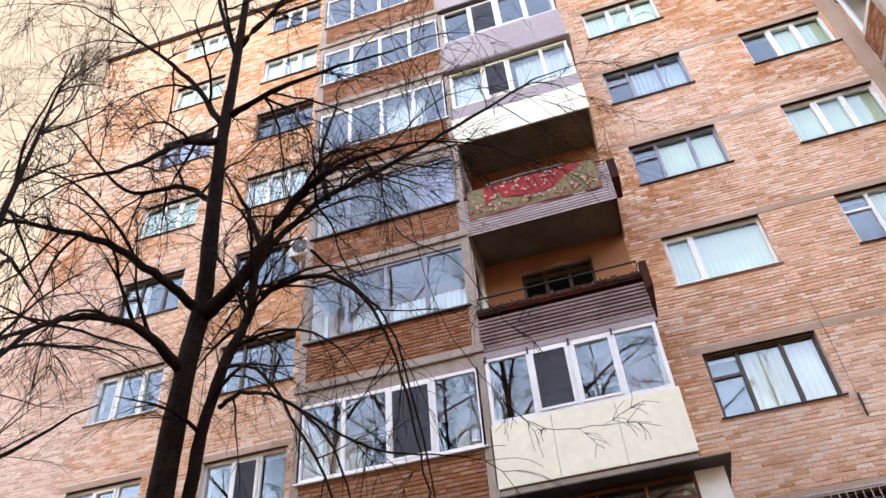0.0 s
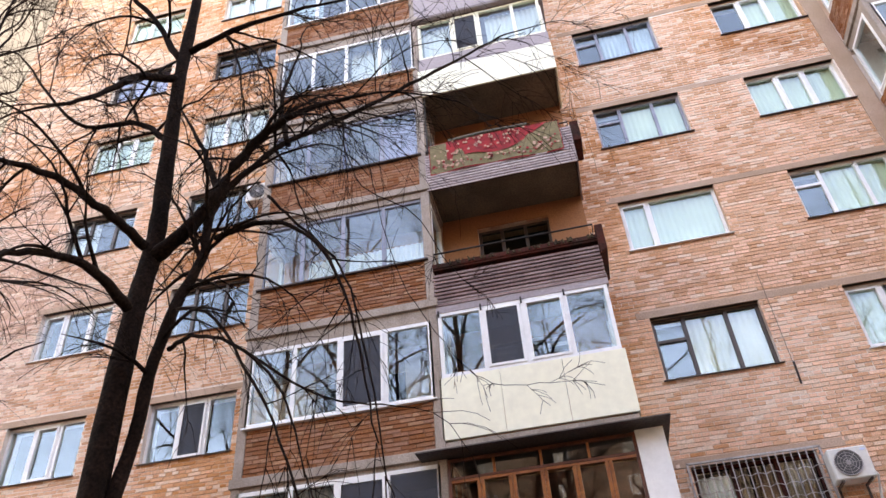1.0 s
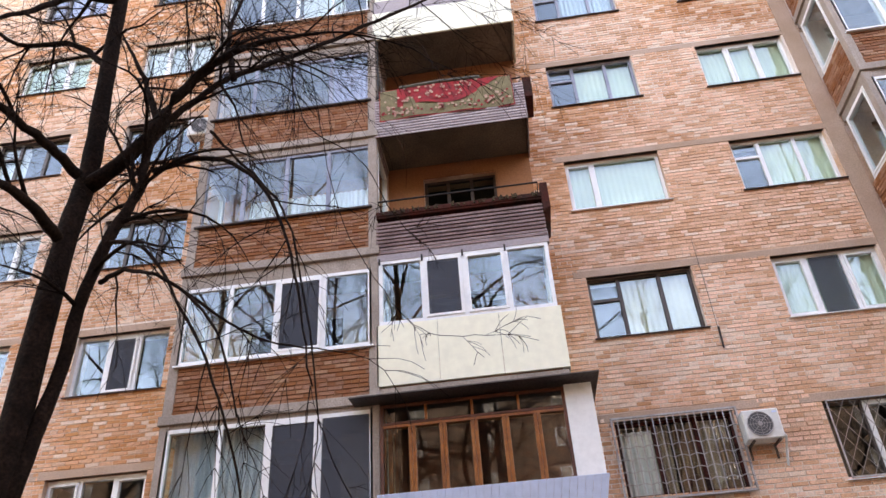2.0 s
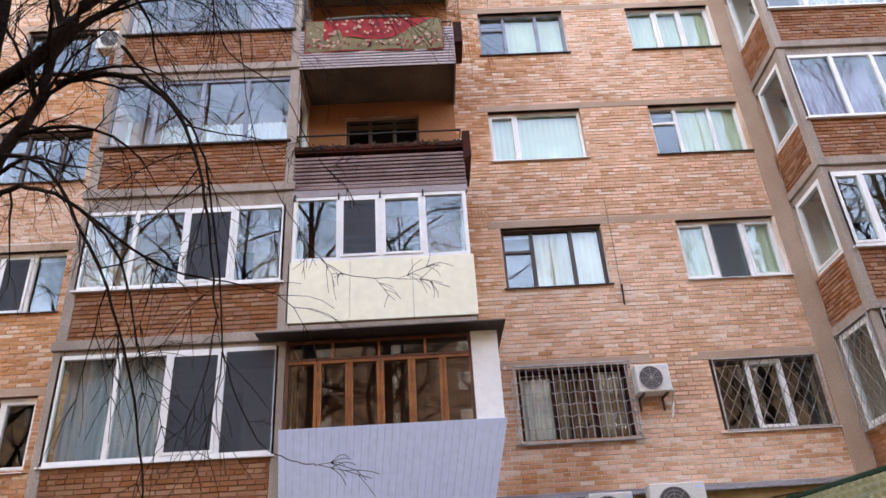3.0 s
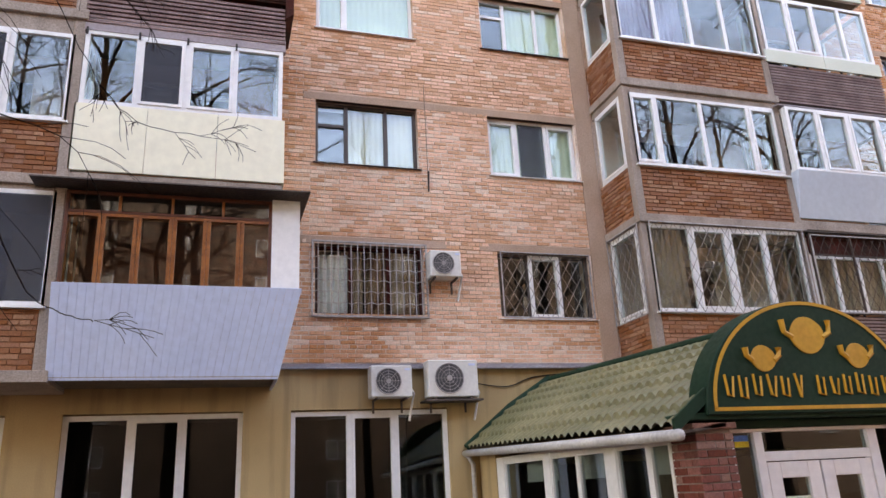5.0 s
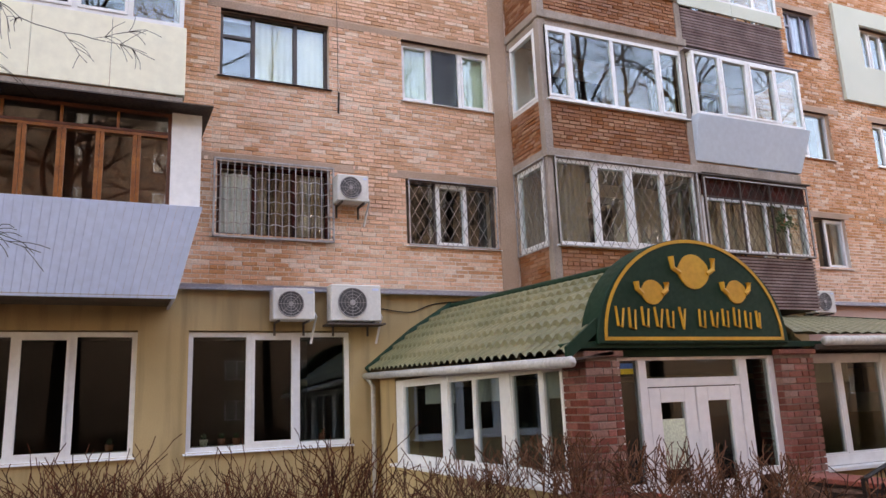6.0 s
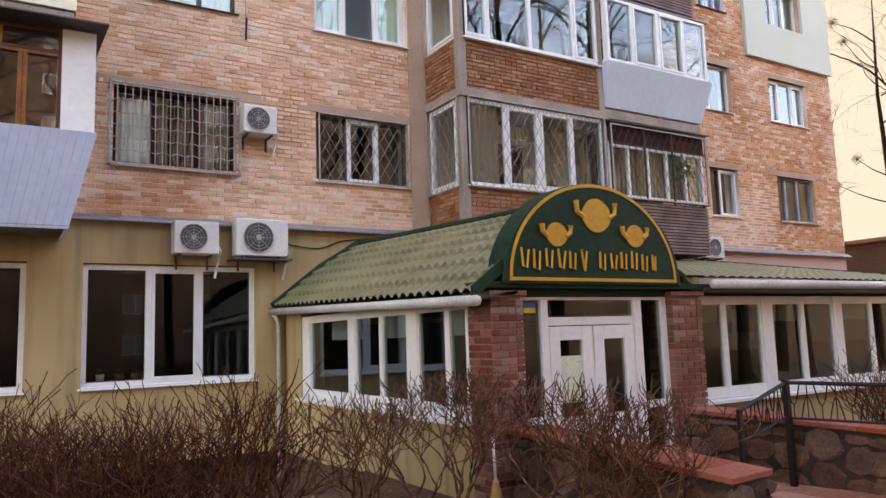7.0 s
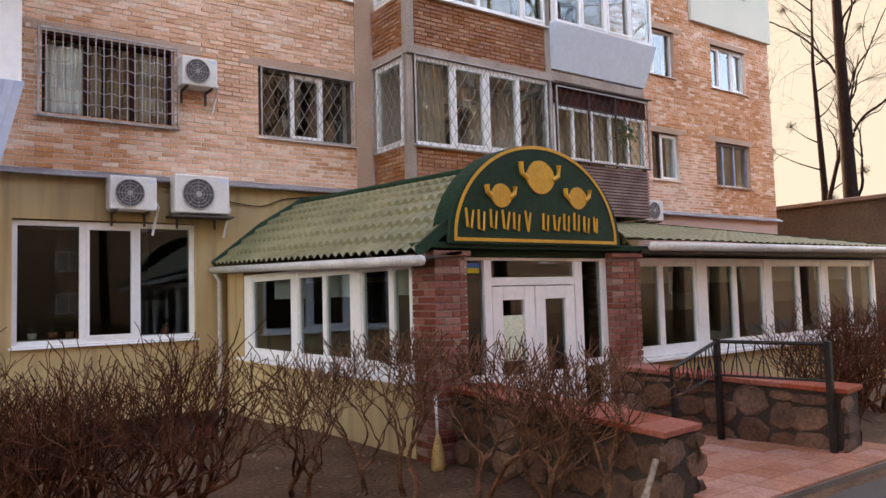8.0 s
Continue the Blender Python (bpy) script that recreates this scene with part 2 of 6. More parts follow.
M_FLAGB = surface("sticker_blue", (0.03, 0.18, 0.50), None, 3, 0.5)
M_FLAGY = surface("sticker_yellow", (0.75, 0.58, 0.03), None, 3, 0.5)
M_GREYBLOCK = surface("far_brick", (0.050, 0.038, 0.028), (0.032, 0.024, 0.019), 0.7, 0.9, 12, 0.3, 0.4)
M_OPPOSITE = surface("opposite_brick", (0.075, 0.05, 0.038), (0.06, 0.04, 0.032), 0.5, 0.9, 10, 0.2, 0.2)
M_TANCURT = surface("tan_curtain", (0.42, 0.32, 0.23), (0.34, 0.25, 0.18), 2.0, 0.9)
M_PANELGREY = surface("pale_grey_blue_panel", (0.53, 0.61, 0.69), (0.49, 0.57, 0.66), 0.8, 0.5, 10, 0.06, 0.05)
M_GUTTER = surface("white_painted_gutter", (0.62, 0.60, 0.57), (0.50, 0.48, 0.46), 2.0, 0.5, 25, 0.2, 0.1)
G_SKY = glazing("window_glass", (0.90, 0.94, 0.91), 0.7, 0.085)
G_CAFE = glazing("cafe_glass", (0.66, 0.71, 0.69), 0.75, 0.05)



def net_screen(name, colour, cover):
    """Fine insect net: dark threads over part of the area, the rest open."""
    m = bpy.data.materials.new(name)
    m.use_nodes = True
    n, ln = m.node_tree.nodes, m.node_tree.links
    n.remove(n["Principled BSDF"])
    tr, df, mx = (n.new("ShaderNode" + k) for k in ("BsdfTransparent", "BsdfDiffuse", "MixShader"))
    df.inputs[0].default_value, mx.inputs[0].default_value = (*colour, 1), cover
    for a, b in ((tr.outputs[0], mx.inputs[1]), (df.outputs[0], mx.inputs[2]), (mx.outputs[0], n["Material Output"].inputs[0])):
        ln.new(a, b)
    return m


M_SCREEN = net_screen("insect_net", (0.075, 0.08, 0.095), 0.60)


def sky_haze(name, colour, strength):
    """Plain bright haze of the distance."""
    m = bpy.data.materials.new(name)
    m.use_nodes = True
    n, ln = m.node_tree.nodes, m.node_tree.links
    n.remove(n["Principled BSDF"])
    em = n.new("ShaderNodeEmission")
    em.inputs[0].default_value, em.inputs[1].default_value = (*colour, 1), strength
    ln.new(em.outputs[0], n["Material Output"].inputs[0])
    return m


M_HAZEW = sky_haze("cream_haze_west", (0.81, 0.88, 0.88), 0.084)
M_HAZEE = sky_haze("cream_haze_east", (0.80, 0.88, 0.86), 0.090)

# ---- mesh tools ----


class Shape:
    """Gathers vertices and faces for one mesh."""

    def __init__(self):
        self.v, self.f = [], []

    def box(self, x0, x1, y0, y1, z0, z1):
        b = len(self.v)
        self.v += [(x0, y0, z0), (x1, y0, z0), (x1, y1, z0), (x0, y1, z0), (x0, y0, z1), (x1, y0, z1), (x1, y1, z1), (x0, y1, z1)]
        self.f += [(b, b + 3, b + 2, b + 1), (b + 4, b + 5, b + 6, b + 7), (b, b + 1, b + 5, b + 4), (b + 1, b + 2, b + 6, b + 5), (b + 2, b + 3, b + 7, b + 6), (b + 3, b, b + 4, b + 7)]
        return self

    def hexa(self, p):
        """Eight corners: the lower four round, then the upper four."""
        b = len(self.v)
        self.v += [tuple(q) for q in p]
        self.f += [(b, b + 3, b + 2, b + 1), (b + 4, b + 5, b + 6, b + 7), (b, b + 1, b + 5, b + 4), (b + 1, b + 2, b + 6, b + 5), (b + 2, b + 3, b + 7, b + 6), (b + 3, b, b + 4, b + 7)]
        return self

    def tube(self, pts, radii, sides=6, cap=True):
        pts = [Vector(p) for p in pts]
        b = len(self.v)
        for i, p in enumerate(pts):
            d = (pts[min(i + 1, len(pts) - 1)] - pts[max(i - 1, 0)]).normalized()
            a = d.orthogonal() if abs(d.z) > 0.9 else d.cross(Vector((0, 0, 1)))
            a.normalize()
            c = d.cross(a)
            for k in range(sides):
                w = 2 * math.pi * k / sides
                self.v.append(tuple(p + radii[i] * (math.cos(w) * a + math.sin(w) * c)))
        for i in range(len(pts) - 1):
            for k in range(sides):
                q, r = b + i * sides, b + (i + 1) * sides
                self.f.append((q + k, q + (k + 1) % sides, r + (k + 1) % sides, r + k))
        if cap:
            self.f.append(tuple(b + k for k in reversed(range(sides))))
            self.f.append(tuple(b + (len(pts) - 1) * sides + k for k in range(sides)))
        return self

    def prism(self, outline, y0, y1):
        """An outline in x and z, drawn out from y0 to y1."""
        b, n = len(self.v), len(outline)
        self.v += [(x, y0, z) for x, z in outline] + [(x, y1, z) for x, z in outline]
        self.f += [tuple(range(b, b + n)), tuple(reversed(range(b + n, b + 2 * n)))]
        self.f += [(b + i, b + n + i, b + n + (i + 1) % n, b + (i + 1) % n) for i in range(n)]
        return self

    def grid(self, fn, nu, nv):
        b = len(self.v)
        for i in range(nu + 1):
            for j in range(nv + 1):
                self.v.append(tuple(fn(i / nu, j / nv)))
        for i in range(nu):
            for j in range(nv):
                q = b + i * (nv + 1) + j
                self.f.append((q, q + nv + 1, q + nv + 2, q + 1))
        return self

    def mesh(self, name, material, bevel=0.0, smooth=False):
        me = bpy.data.meshes.new(name)
        me.from_pydata(self.v, [], self.f)
        if bevel:
            bm = bmesh.new()
            bm.from_mesh(me)
            bmesh.ops.bevel(bm, geom=bm.edges[:], offset=bevel, segments=1, affect="EDGES")
            bm.to_mesh(me)
            bm.free()
        me.materials.append(material)
        if smooth:
            me.polygons.foreach_set("use_smooth", [True] * len(me.polygons))
        me.update()
        return me


def thing(name, m, label, category, group="", kind=""):
    ob = new(name)
    ob.empty_display_size = 0.1
    ob.matrix_basis = m
    return tagged(ob, label, category, group, kind)


def part(name, shape, material, parent, label="", bevel=0.0, smooth=False, kind=""):
    ob = new(name, shape.mesh(name, material, bevel, smooth))
    ob.parent = parent
    return tagged(ob, label, kind=kind)


def solid(name, shape, material, label, category, kind="", bevel=0.0, smooth=False, group=""):
    return tagged(new(name, shape.mesh(name, material, bevel, smooth)), label, category, group, kind)


def wall_cells(x0, x1, z0, z1, holes):
    """The rectangles of a wall round its openings (x0, x1, z0, z1)."""
    xs = sorted({x0, x1, *[min(max(h[k], x0), x1) for h in holes for k in (0, 1)]})
    zs = sorted({z0, z1, *[min(max(h[k], z0), z1) for h in holes for k in (2, 3)]})
    out = []
    for a, b in zip(xs, xs[1:]):
        run = None
        for c, d in zip(zs, zs[1:]):
            free = not any(h[0] < (a + b) / 2 < h[1] and h[2] < (c + d) / 2 < h[3] for h in holes)
            if free:
                run = (run[0], d) if run else (c, d)
            elif run:
                out.append((a, b, *run))
                run = None
        if run:
            out.append((a, b, *run))
    return out


def brick_rects(x0, x1, z0, z1, holes, rng, length=0.25, course=0.077, joint=0.015):
    """Bricks in running bond with a header course now and then, cut at the openings."""
    out, row, z = [], 0, z0
    while z + course * 0.5 < z1:
        zt = min(z + course - joint, z1)
        header = row % 5 == 3
        step = (0.125 if header else length) + 0.010
        x = x0 - (0.5 if row % 2 else 0.0) * step - (0.03 if header else 0)
        cut = sorted((h[0], h[1]) for h in holes if h[2] < (z + zt) / 2 < h[3])
        while x < x1:
            a, b = max(x, x0), min(x + step - 0.010, x1)
            for c, d in cut:
                if c < b and d > a:
                    if c > a + 0.05:
                        out.append((a, c, z, zt))
                    a = d
            if b - a > 0.04:
                out.append((a, b, z, zt))
            x += step
        z += course
        row += 1
    return out


def brick_shape(rects, y, rng, depth=0.03):
    """Loose-edged bricks whose faces stand at about y, facing -y."""
    s = Shape()
    for a, b, c, d in rects:
        j = [rng.uniform(-0.003, 0.003) for _ in range(5)]
        f = y + rng.uniform(-0.007, 0.006)
        t = len(s.v)
        s.v += [(a, y + depth, c), (b, y + depth, c), (b, y + depth, d), (a, y + depth, d),
                (a + 0.003, f + j[4], c + 0.002 + j[0]), (b - 0.003, f - j[4], c + 0.002 + j[1]), (b - 0.003, f - j[4], d - 0.002 + j[2]), (a + 0.003, f + j[4], d - 0.002 + j[3])]
        s.f += [(t + 4, t + 5, t + 6, t + 7), (t, t + 1, t + 5, t + 4), (t + 1, t + 2, t + 6, t + 5), (t + 2, t + 3, t + 7, t + 6), (t + 3, t, t + 4, t + 7)]
    return s


# ---- the plan: the block's front is the plane y = WY ----
WY, STOREY = 12.2, 2.82
X_W, X_E, Z_TOP = -15.2, 21.4, 26.05
FLOORS = range(2, 10)


def slab_z(k):
    return 3.37 + STOREY * (k - 2)


def sill_z(k):
    return 4.58 + STOREY * (k - 2)


W_H = 1.26
COLUMNS = {"far_west": (-11.75, -9.92), "west": (-8.5, -6.6), "centre_west": (1.53, 3.46), "centre_east": (4.9, 6.8), "east": (15.63, 16.75), "far_east": (18.42, 20.14)}
BAY_W, BAY_E, BAY_L, BAY_Y = -5.83, 7.22, 3.64, 10.95
BAL_W, BAL_E, BAL_Y = (-2.18, 0.83), (10.88, 13.82), 11.0
holes = []
for k in FLOORS:
    for a, b in COLUMNS.values():
        holes.append((a, b, sill_z(k), sill_z(k) + W_H))
    for a, b in (BAL_W, BAL_E):
        holes.append((a + 0.75, b - 0.75, sill_z(k), sill_z(k) + W_H))
    for x in (BAY_W, BAY_E):
        holes.append((x + 0.9, x + 2.7, sill_z(k) - 0.5, sill_z(k) + W_H))

# ---- the ground ----
GX = [-400, -60, -20, -16, -12, -8, -4, -2, 0, 2, 3, 4.1, 4.35, 8, 20, 60, 400]
GY = [-400, -60, -10, 0, 3, 5, 7, 8, 8.6, 9.2, 9.8, 10.4, 11, 11.6, 12.5, 30, 60, 400]


def ground_at(u, v):
    x, y = GX[round(u * (len(GX) - 1))], GY[round(v * (len(GY) - 1))]
    f = min(1, max(0, (y - 8.0) / 3.0)) if -16.5 < x < 4.3 and y < 14 else 0.0
    return (x, y, -0.55 * f * f * (3 - 2 * f))


solid("ground", Shape().grid(ground_at, len(GX) - 1, len(GY) - 1), M_SOIL, "bare brown soil with dead leaves before the block", "ground", "structure")
solid("road", Shape().box(-60, 60, -7.0, 3.1, -0.05, 0.012), M_ASPHALT, "grey worn asphalt yard drive", "road", "structure")
solid("kerb", Shape().box(8.1, 60, 3.1, 3.25, -0.05, 0.13), M_KERB, "grey concrete kerb along the drive", "kerb", "structure", bevel=0.01)



def backdrop(name, az0, az1, el1, material, label):
    """A stretch of hazy sky far behind everything, bearings in degrees east of north."""
    def at(u, v):
        a, e = radians(az0 + (az1 - az0) * u), radians(-2 + (el1 + 2) * v)
        return (370 * math.sin(a) * math.cos(e), 370 * math.cos(a) * math.cos(e), 370 * math.sin(e))
    solid(name, Shape().grid(at, 24, 16), material, label, "sky", "structure", smooth=True)


backdrop("backdrop_west", -88, -14, 72, M_HAZEW, "plain cream hazy sky beyond the block")
backdrop("backdrop_east", 38, 86, 48, M_HAZEE, "plain cream hazy sky beyond the low building")

# ---- the block of flats ----
RNG = random.Random(7)
SHELL = Shape()
for a, b, c, d in wall_cells(X_W, X_E, 3.7, Z_TOP, holes):
    SHELL.box(a, b, WY + 0.009, WY + 0.45, c, d)
wall_main = solid("wall_main", SHELL, M_MORTAR, "orange-tan brick front of a nine-storey block", "wall", "structure")
solid("wall_west", Shape().box(X_W, X_W + 0.4, WY + 0.45, 24, 0, Z_TOP), M_BRICK, "brick end wall of the block", "wall", "structure")
solid("wall_east", Shape().box(X_E - 0.4, X_E, WY + 0.45, 24, 0, Z_TOP), M_BRICK, "brick end wall of the block", "wall", "structure")
solid("wall_back", Shape().box(X_W, X_E, 24, 24.4, 0, Z_TOP), M_BRICK, "brick back wall of the block", "wall", "structure")
# Unseen partitions, added so nothing shows through the rooms.
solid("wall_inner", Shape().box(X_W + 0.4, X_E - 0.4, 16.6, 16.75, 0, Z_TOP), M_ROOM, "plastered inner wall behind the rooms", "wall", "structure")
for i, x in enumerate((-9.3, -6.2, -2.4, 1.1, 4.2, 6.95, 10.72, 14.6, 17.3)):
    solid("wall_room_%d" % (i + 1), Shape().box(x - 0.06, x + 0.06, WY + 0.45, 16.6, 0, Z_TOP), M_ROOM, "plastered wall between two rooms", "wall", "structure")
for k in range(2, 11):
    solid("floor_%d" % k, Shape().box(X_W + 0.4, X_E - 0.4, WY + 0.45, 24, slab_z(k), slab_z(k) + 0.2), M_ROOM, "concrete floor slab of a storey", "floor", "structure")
solid("roof", Shape().box(X_W, X_E, WY + 0.5, 24.4, Z_TOP, Z_TOP + 0.12), M_BITUMEN, "flat felt roof of the block", "roof", "structure")
solid("roof_coping", Shape().box(X_W - 0.12, X_E + 0.12, WY - 0.16, WY + 0.5, Z_TOP, Z_TOP + 0.07), M_SHEETDK, "dark sheet coping along the roof edge", "coping", "structure", bevel=0.01)

# ground floor: yellow render, with its openings
CAFE_WIN = [(-5.3, -2.9), (-2.15, 0.42), (1.16, 3.78)]
low_holes = [(a, b, 1.13, 3.0) for a, b in CAFE_WIN] + [(5.0, 14.0, -0.1, 2.0)]
LOW = Shape()
for a, b, c, d in wall_cells(X_W, 14.9, -0.06, 3.68, low_holes):
    LOW.box(a, b, WY, WY + 0.45, c, d)
solid("wall_ground_floor", LOW, M_STUCCO, "yellow rendered ground floor wall", "wall", "structure")
solid("wall_ground_floor_east", Shape().box(14.9, X_E, WY, WY + 0.45, -0.05, 3.68), M_PINK, "pink rendered ground floor wall", "wall", "structure")
# Near-black strip: the shade of a low recess, put in as colour.
solid("plinth", Shape().box(X_W, 4.4, WY + 0.06, WY + 0.45, -0.7, -0.06), M_RECESS, "dark recessed plinth below the render", "plinth", "structure")
for i, (a, b) in enumerate(((X_W, BAY_W), (0.85, BAY_E), (14.0, X_E + 0.1))):
    LEDGE = Shape().hexa([(a, WY - 0.14, 3.64), (b, WY - 0.14, 3.64), (b, WY + 0.02, 3.66), (a, WY + 0.02, 3.66), (a, WY - 0.14, 3.67), (b, WY - 0.14, 3.67), (b, WY + 0.02, 3.76), (a, WY + 0.02, 3.76)])
    solid("ledge_%d" % (i + 1), LEDGE, M_ZINC, "grey sheet metal ledge above the ground floor", "ledge", "structure", bevel=0.004)


# ---- windows ----
COUNT = {"window": 0}


def frame_shape(w, h, splits, width, v0, v1, transoms=(), sashes=()):
    """A window frame with posts at the splits, bars (pane, height) and wider sashes."""
    s = Shape()
    s.box(0, width, v0, v1, 0, h).box(w - width, w, v0, v1, 0, h)
    s.box(width, w - width, v0, v1, 0, width).box(width, w - width, v0, v1, h - width, h)
    xs = [0, *splits, w]
    for x in splits:
        s.box(x - width * 0.6, x + width * 0.6, v0 + 0.002, v1, width, h - width)
    for i, z in transoms:
        s.box(xs[i] + width * 0.5, xs[i + 1] - width * 0.5, v0 + 0.004, v1, z - width * 0.5, z + width * 0.5)
    for i in sashes:
        a, b = xs[i] + width * 0.62, xs[i + 1] - width * 0.62
        e = 0.045
        s.box(a, a + e, v0 - 0.018, v1, width, h - width).box(b - e, b, v0 - 0.018, v1, width, h - width)
        s.box(a + e, b - e, v0 - 0.018, v1, width, width + e).box(a + e, b - e, v0 - 0.018, v1, h - width - e, h - width)
    return s


def glaze(parent, w, h, splits, width, v0, v1, fr, glass, transoms=(), sashes=(), label=""):
    part("window_frame", frame_shape(w, h, splits, width, v0, v1, transoms, sashes), fr, parent, label)
    xs = [0, *splits, w]
    mid = (v0 + v1) / 2 + 0.006
    for a, b in zip(xs, xs[1:]):
        p = part("pane", Shape().box(a + width * 0.4, b - width * 0.4, mid, mid + 0.008, width * 0.6, h - width * 0.6), glass, parent)
        p.visible_shadow = False


def insect_screen(parent, a, b, z0, z1, y):
    part("insect_screen", Shape().box(a, b, y, y + 0.004, z0, z1), M_SCREEN, parent, "dark grey insect net").visible_shadow = False


C_NET, C_GREEN, C_BLUE, C_CREAM, C_LILAC = M_CURTAINS


def curtain(x, y, z, w, h, material, label, rz=0.0, seed=0):
    r = random.Random(seed)
    ph, n = r.uniform(0, 6), max(3, int(w / 0.11))
    s = Shape().grid(lambda u, v: (u * w, (0.022 if material not in (C_GREEN, C_CREAM) else 0.004) * math.sin(ph + u * n * 6.28 + 0.5 * math.sin(v * 3)), v * h), n * 6, 3)
    ob = solid("curtain", s, material, label, "curtain", group="curtains", smooth=True)
    ob.matrix_basis = pose(x, y, z, 0, 0, rz)
    return ob


def window(x, y, z, w, h, splits, fr, glass=G_SKY, rz=0.0, width=0.06, inset=0.12, transoms=(), sashes=(), sill=M_SHEETDK, label="", drape=None, seed=0, screen=None, white_sash=None):
    COUNT["window"] += 1
    t = thing("window_%d" % COUNT["window"], pose(x, y, z, 0, 0, rz), label or "white plastic window in a brick wall", "window", kind="structure")
    glaze(t, w, h, [q * w for q in splits], width, inset, inset + 0.07, fr, glass, transoms, sashes)
    xs = [0, *[q * w for q in splits], w]
    if screen is not None:
        insect_screen(t, xs[screen] + width, xs[screen + 1] - width, width, h - width, inset - 0.006)
    if white_sash is not None:
        a, b = xs[white_sash], xs[white_sash + 1]
        e = 0.075
        part("sash", Shape().box(a, a + e, inset - 0.03, inset + 0.075, 0.02, h - 0.02).box(b - e, b, inset - 0.03, inset + 0.075, 0.02, h - 0.02).box(a + e, b - e, inset - 0.03, inset + 0.075, 0.02, 0.10).box(a + e, b - e, inset - 0.03, inset + 0.075, h - 0.10, h - 0.02), M_PVC, t, "white plastic sash", bevel=0.004)
    if sill:
        part("window_sill", Shape().hexa([(-0.04, -0.06, -0.035), (w + 0.04, -0.06, -0.035), (w + 0.04, inset, -0.004), (-0.04, inset, -0.004), (-0.04, -0.06, -0.022), (w + 0.04, -0.06, -0.022), (w + 0.04, inset, 0.012), (-0.04, inset, 0.012)]), sill, t)
    if drape is not None:
        m, a, b, top = drape
        curtain(x + a * w, y + inset + 0.13, z + 0.03, (b - a) * w, h * top, m, "hanging curtain behind a flat window", rz, seed)
    return t


STYLES = {
    "white3": dict(splits=(0.34, 0.66), fr=M_PVC, sashes=(1,), sill=M_SHEETDK, label="white plastic three-pane window with a dark sill"),
    "white3w": dict(splits=(0.33, 0.67), fr=M_PVC, sashes=(0, 2), sill=M_PVC, label="white plastic three-pane window with a white sill"),
    "white2": dict(splits=(0.3,), fr=M_PVC, sashes=(0,), sill=M_PVC, label="white plastic window with one narrow and one wide pane"),
    "old3": dict(splits=(0.3, 0.68), fr=M_OLDFR, transoms=((0, 0.86),), sill=M_SHEETDK, label="worn blue-grey wooden window with a vent pane"),
    "dark3": dict(splits=(0.3, 0.69), fr=M_DARKFR, transoms=((0, 0.80),), sill=M_SHEETDK, label="dark brown wooden window with a small vent pane"),
    "white3v": dict(splits=(0.3, 0.68), fr=M_PVC, transoms=((0, 0.86),), sill=M_SHEETDK, label="white painted three-pane window with a vent pane"),
    "screen3": dict(splits=(0.34, 0.66), fr=M_PVC, sashes=(1,), sill=M_SHEETDK, screen=1, label="white plastic window with a dark insect net in the middle"),
    "screen3w": dict(splits=(0.33, 0.67), fr=M_PVC, sashes=(0, 2), sill=M_PVC, screen=1, label="white plastic window with a dark insect net and white sill"),
    "darkmid": dict(splits=(0.34, 0.68), fr=M_DARKFR, sill=M_PVC, white_sash=1, label="dark-framed window with a white middle sash and white sill"),
    "darkone": dict(splits=(0.40,), fr=M_DARKFR, sill=M_PVC, white_sash=1, label="dark-framed window with one white sash"),
    "grey3": dict(splits=(0.3, 0.62), fr=M_OLDFR, sill=M_ZINC, label="blue-grey painted three-pane window"),
    "barred3": dict(splits=(0.33, 0.68), fr=M_WOODDK, sill=M_SHEETDK, label="dark red wooden window behind an iron grille"),
}
PLAN = {
    "centre_west": {2: ("barred3", (C_NET, 0.03, 0.31, 0.88)), 3: ("dark3", (C_CREAM, 0.3, 1.0, 0.97)), 4: ("white2", (C_GREEN, 0.0, 1.0, 0.97)), 5: ("old3", (C_GREEN, 0.32, 1.0, 0.97)),
                    6: ("old3", (C_BLUE, 0.3, 1.0, 0.97)), 7: ("white3", (C_GREEN, 0, 1, 0.97)), 8: ("white3", (C_NET, 0, 1, 0.97)), 9: ("old3", (C_BLUE, 0, 1, 0.97))},
    "centre_east": {2: ("darkmid", None), 3: ("screen3w", (C_GREEN, 0, 1, 0.97)), 4: ("white3v", (C_GREEN, 0.3, 1.0, 0.97)), 5: ("white3", (C_GREEN, 0, 1, 0.97)), 6: ("white3", (C_GREEN, 0.34, 1, 0.97)),
                    7: ("white3", (C_BLUE, 0, 1, 0.97)), 8: ("old3", (C_NET, 0, 1, 0.97)), 9: ("white3", (C_BLUE, 0, 1, 0.97))},
    "west": {2: ("white3w", None), 3: ("screen3", None), 4: ("dark3", None), 5: ("dark3", None), 6: ("white3", (C_NET, 0, 1, 0.97)), 7: ("dark3", None), 8: ("white3", (C_NET, 0, 1, 0.97)), 9: ("white3", None)},
    "far_west": {2: ("old3", (C_NET, 0.5, 1, 0.97)), 3: ("white3", None), 4: ("white3w", None), 5: ("dark3", (C_NET, 0, 0.4, 0.97)), 6: ("white3", (C_GREEN, 0, 1, 0.97)), 7: ("dark3", (C_LILAC, 0, 1, 0.97)),
                 8: ("white3", (C_GREEN, 0, 1, 0.97)), 9: ("white3", (C_NET, 0, 1, 0.97))},
    "east": {k: ("white2", None) for k in FLOORS},
    "far_east": {k: ("white3", (C_CREAM, 0, 1, 0.97) if k == 3 else None) for k in FLOORS},
}
PLAN["east"][2] = ("darkone", None)
PLAN["far_east"][2] = ("grey3", None)
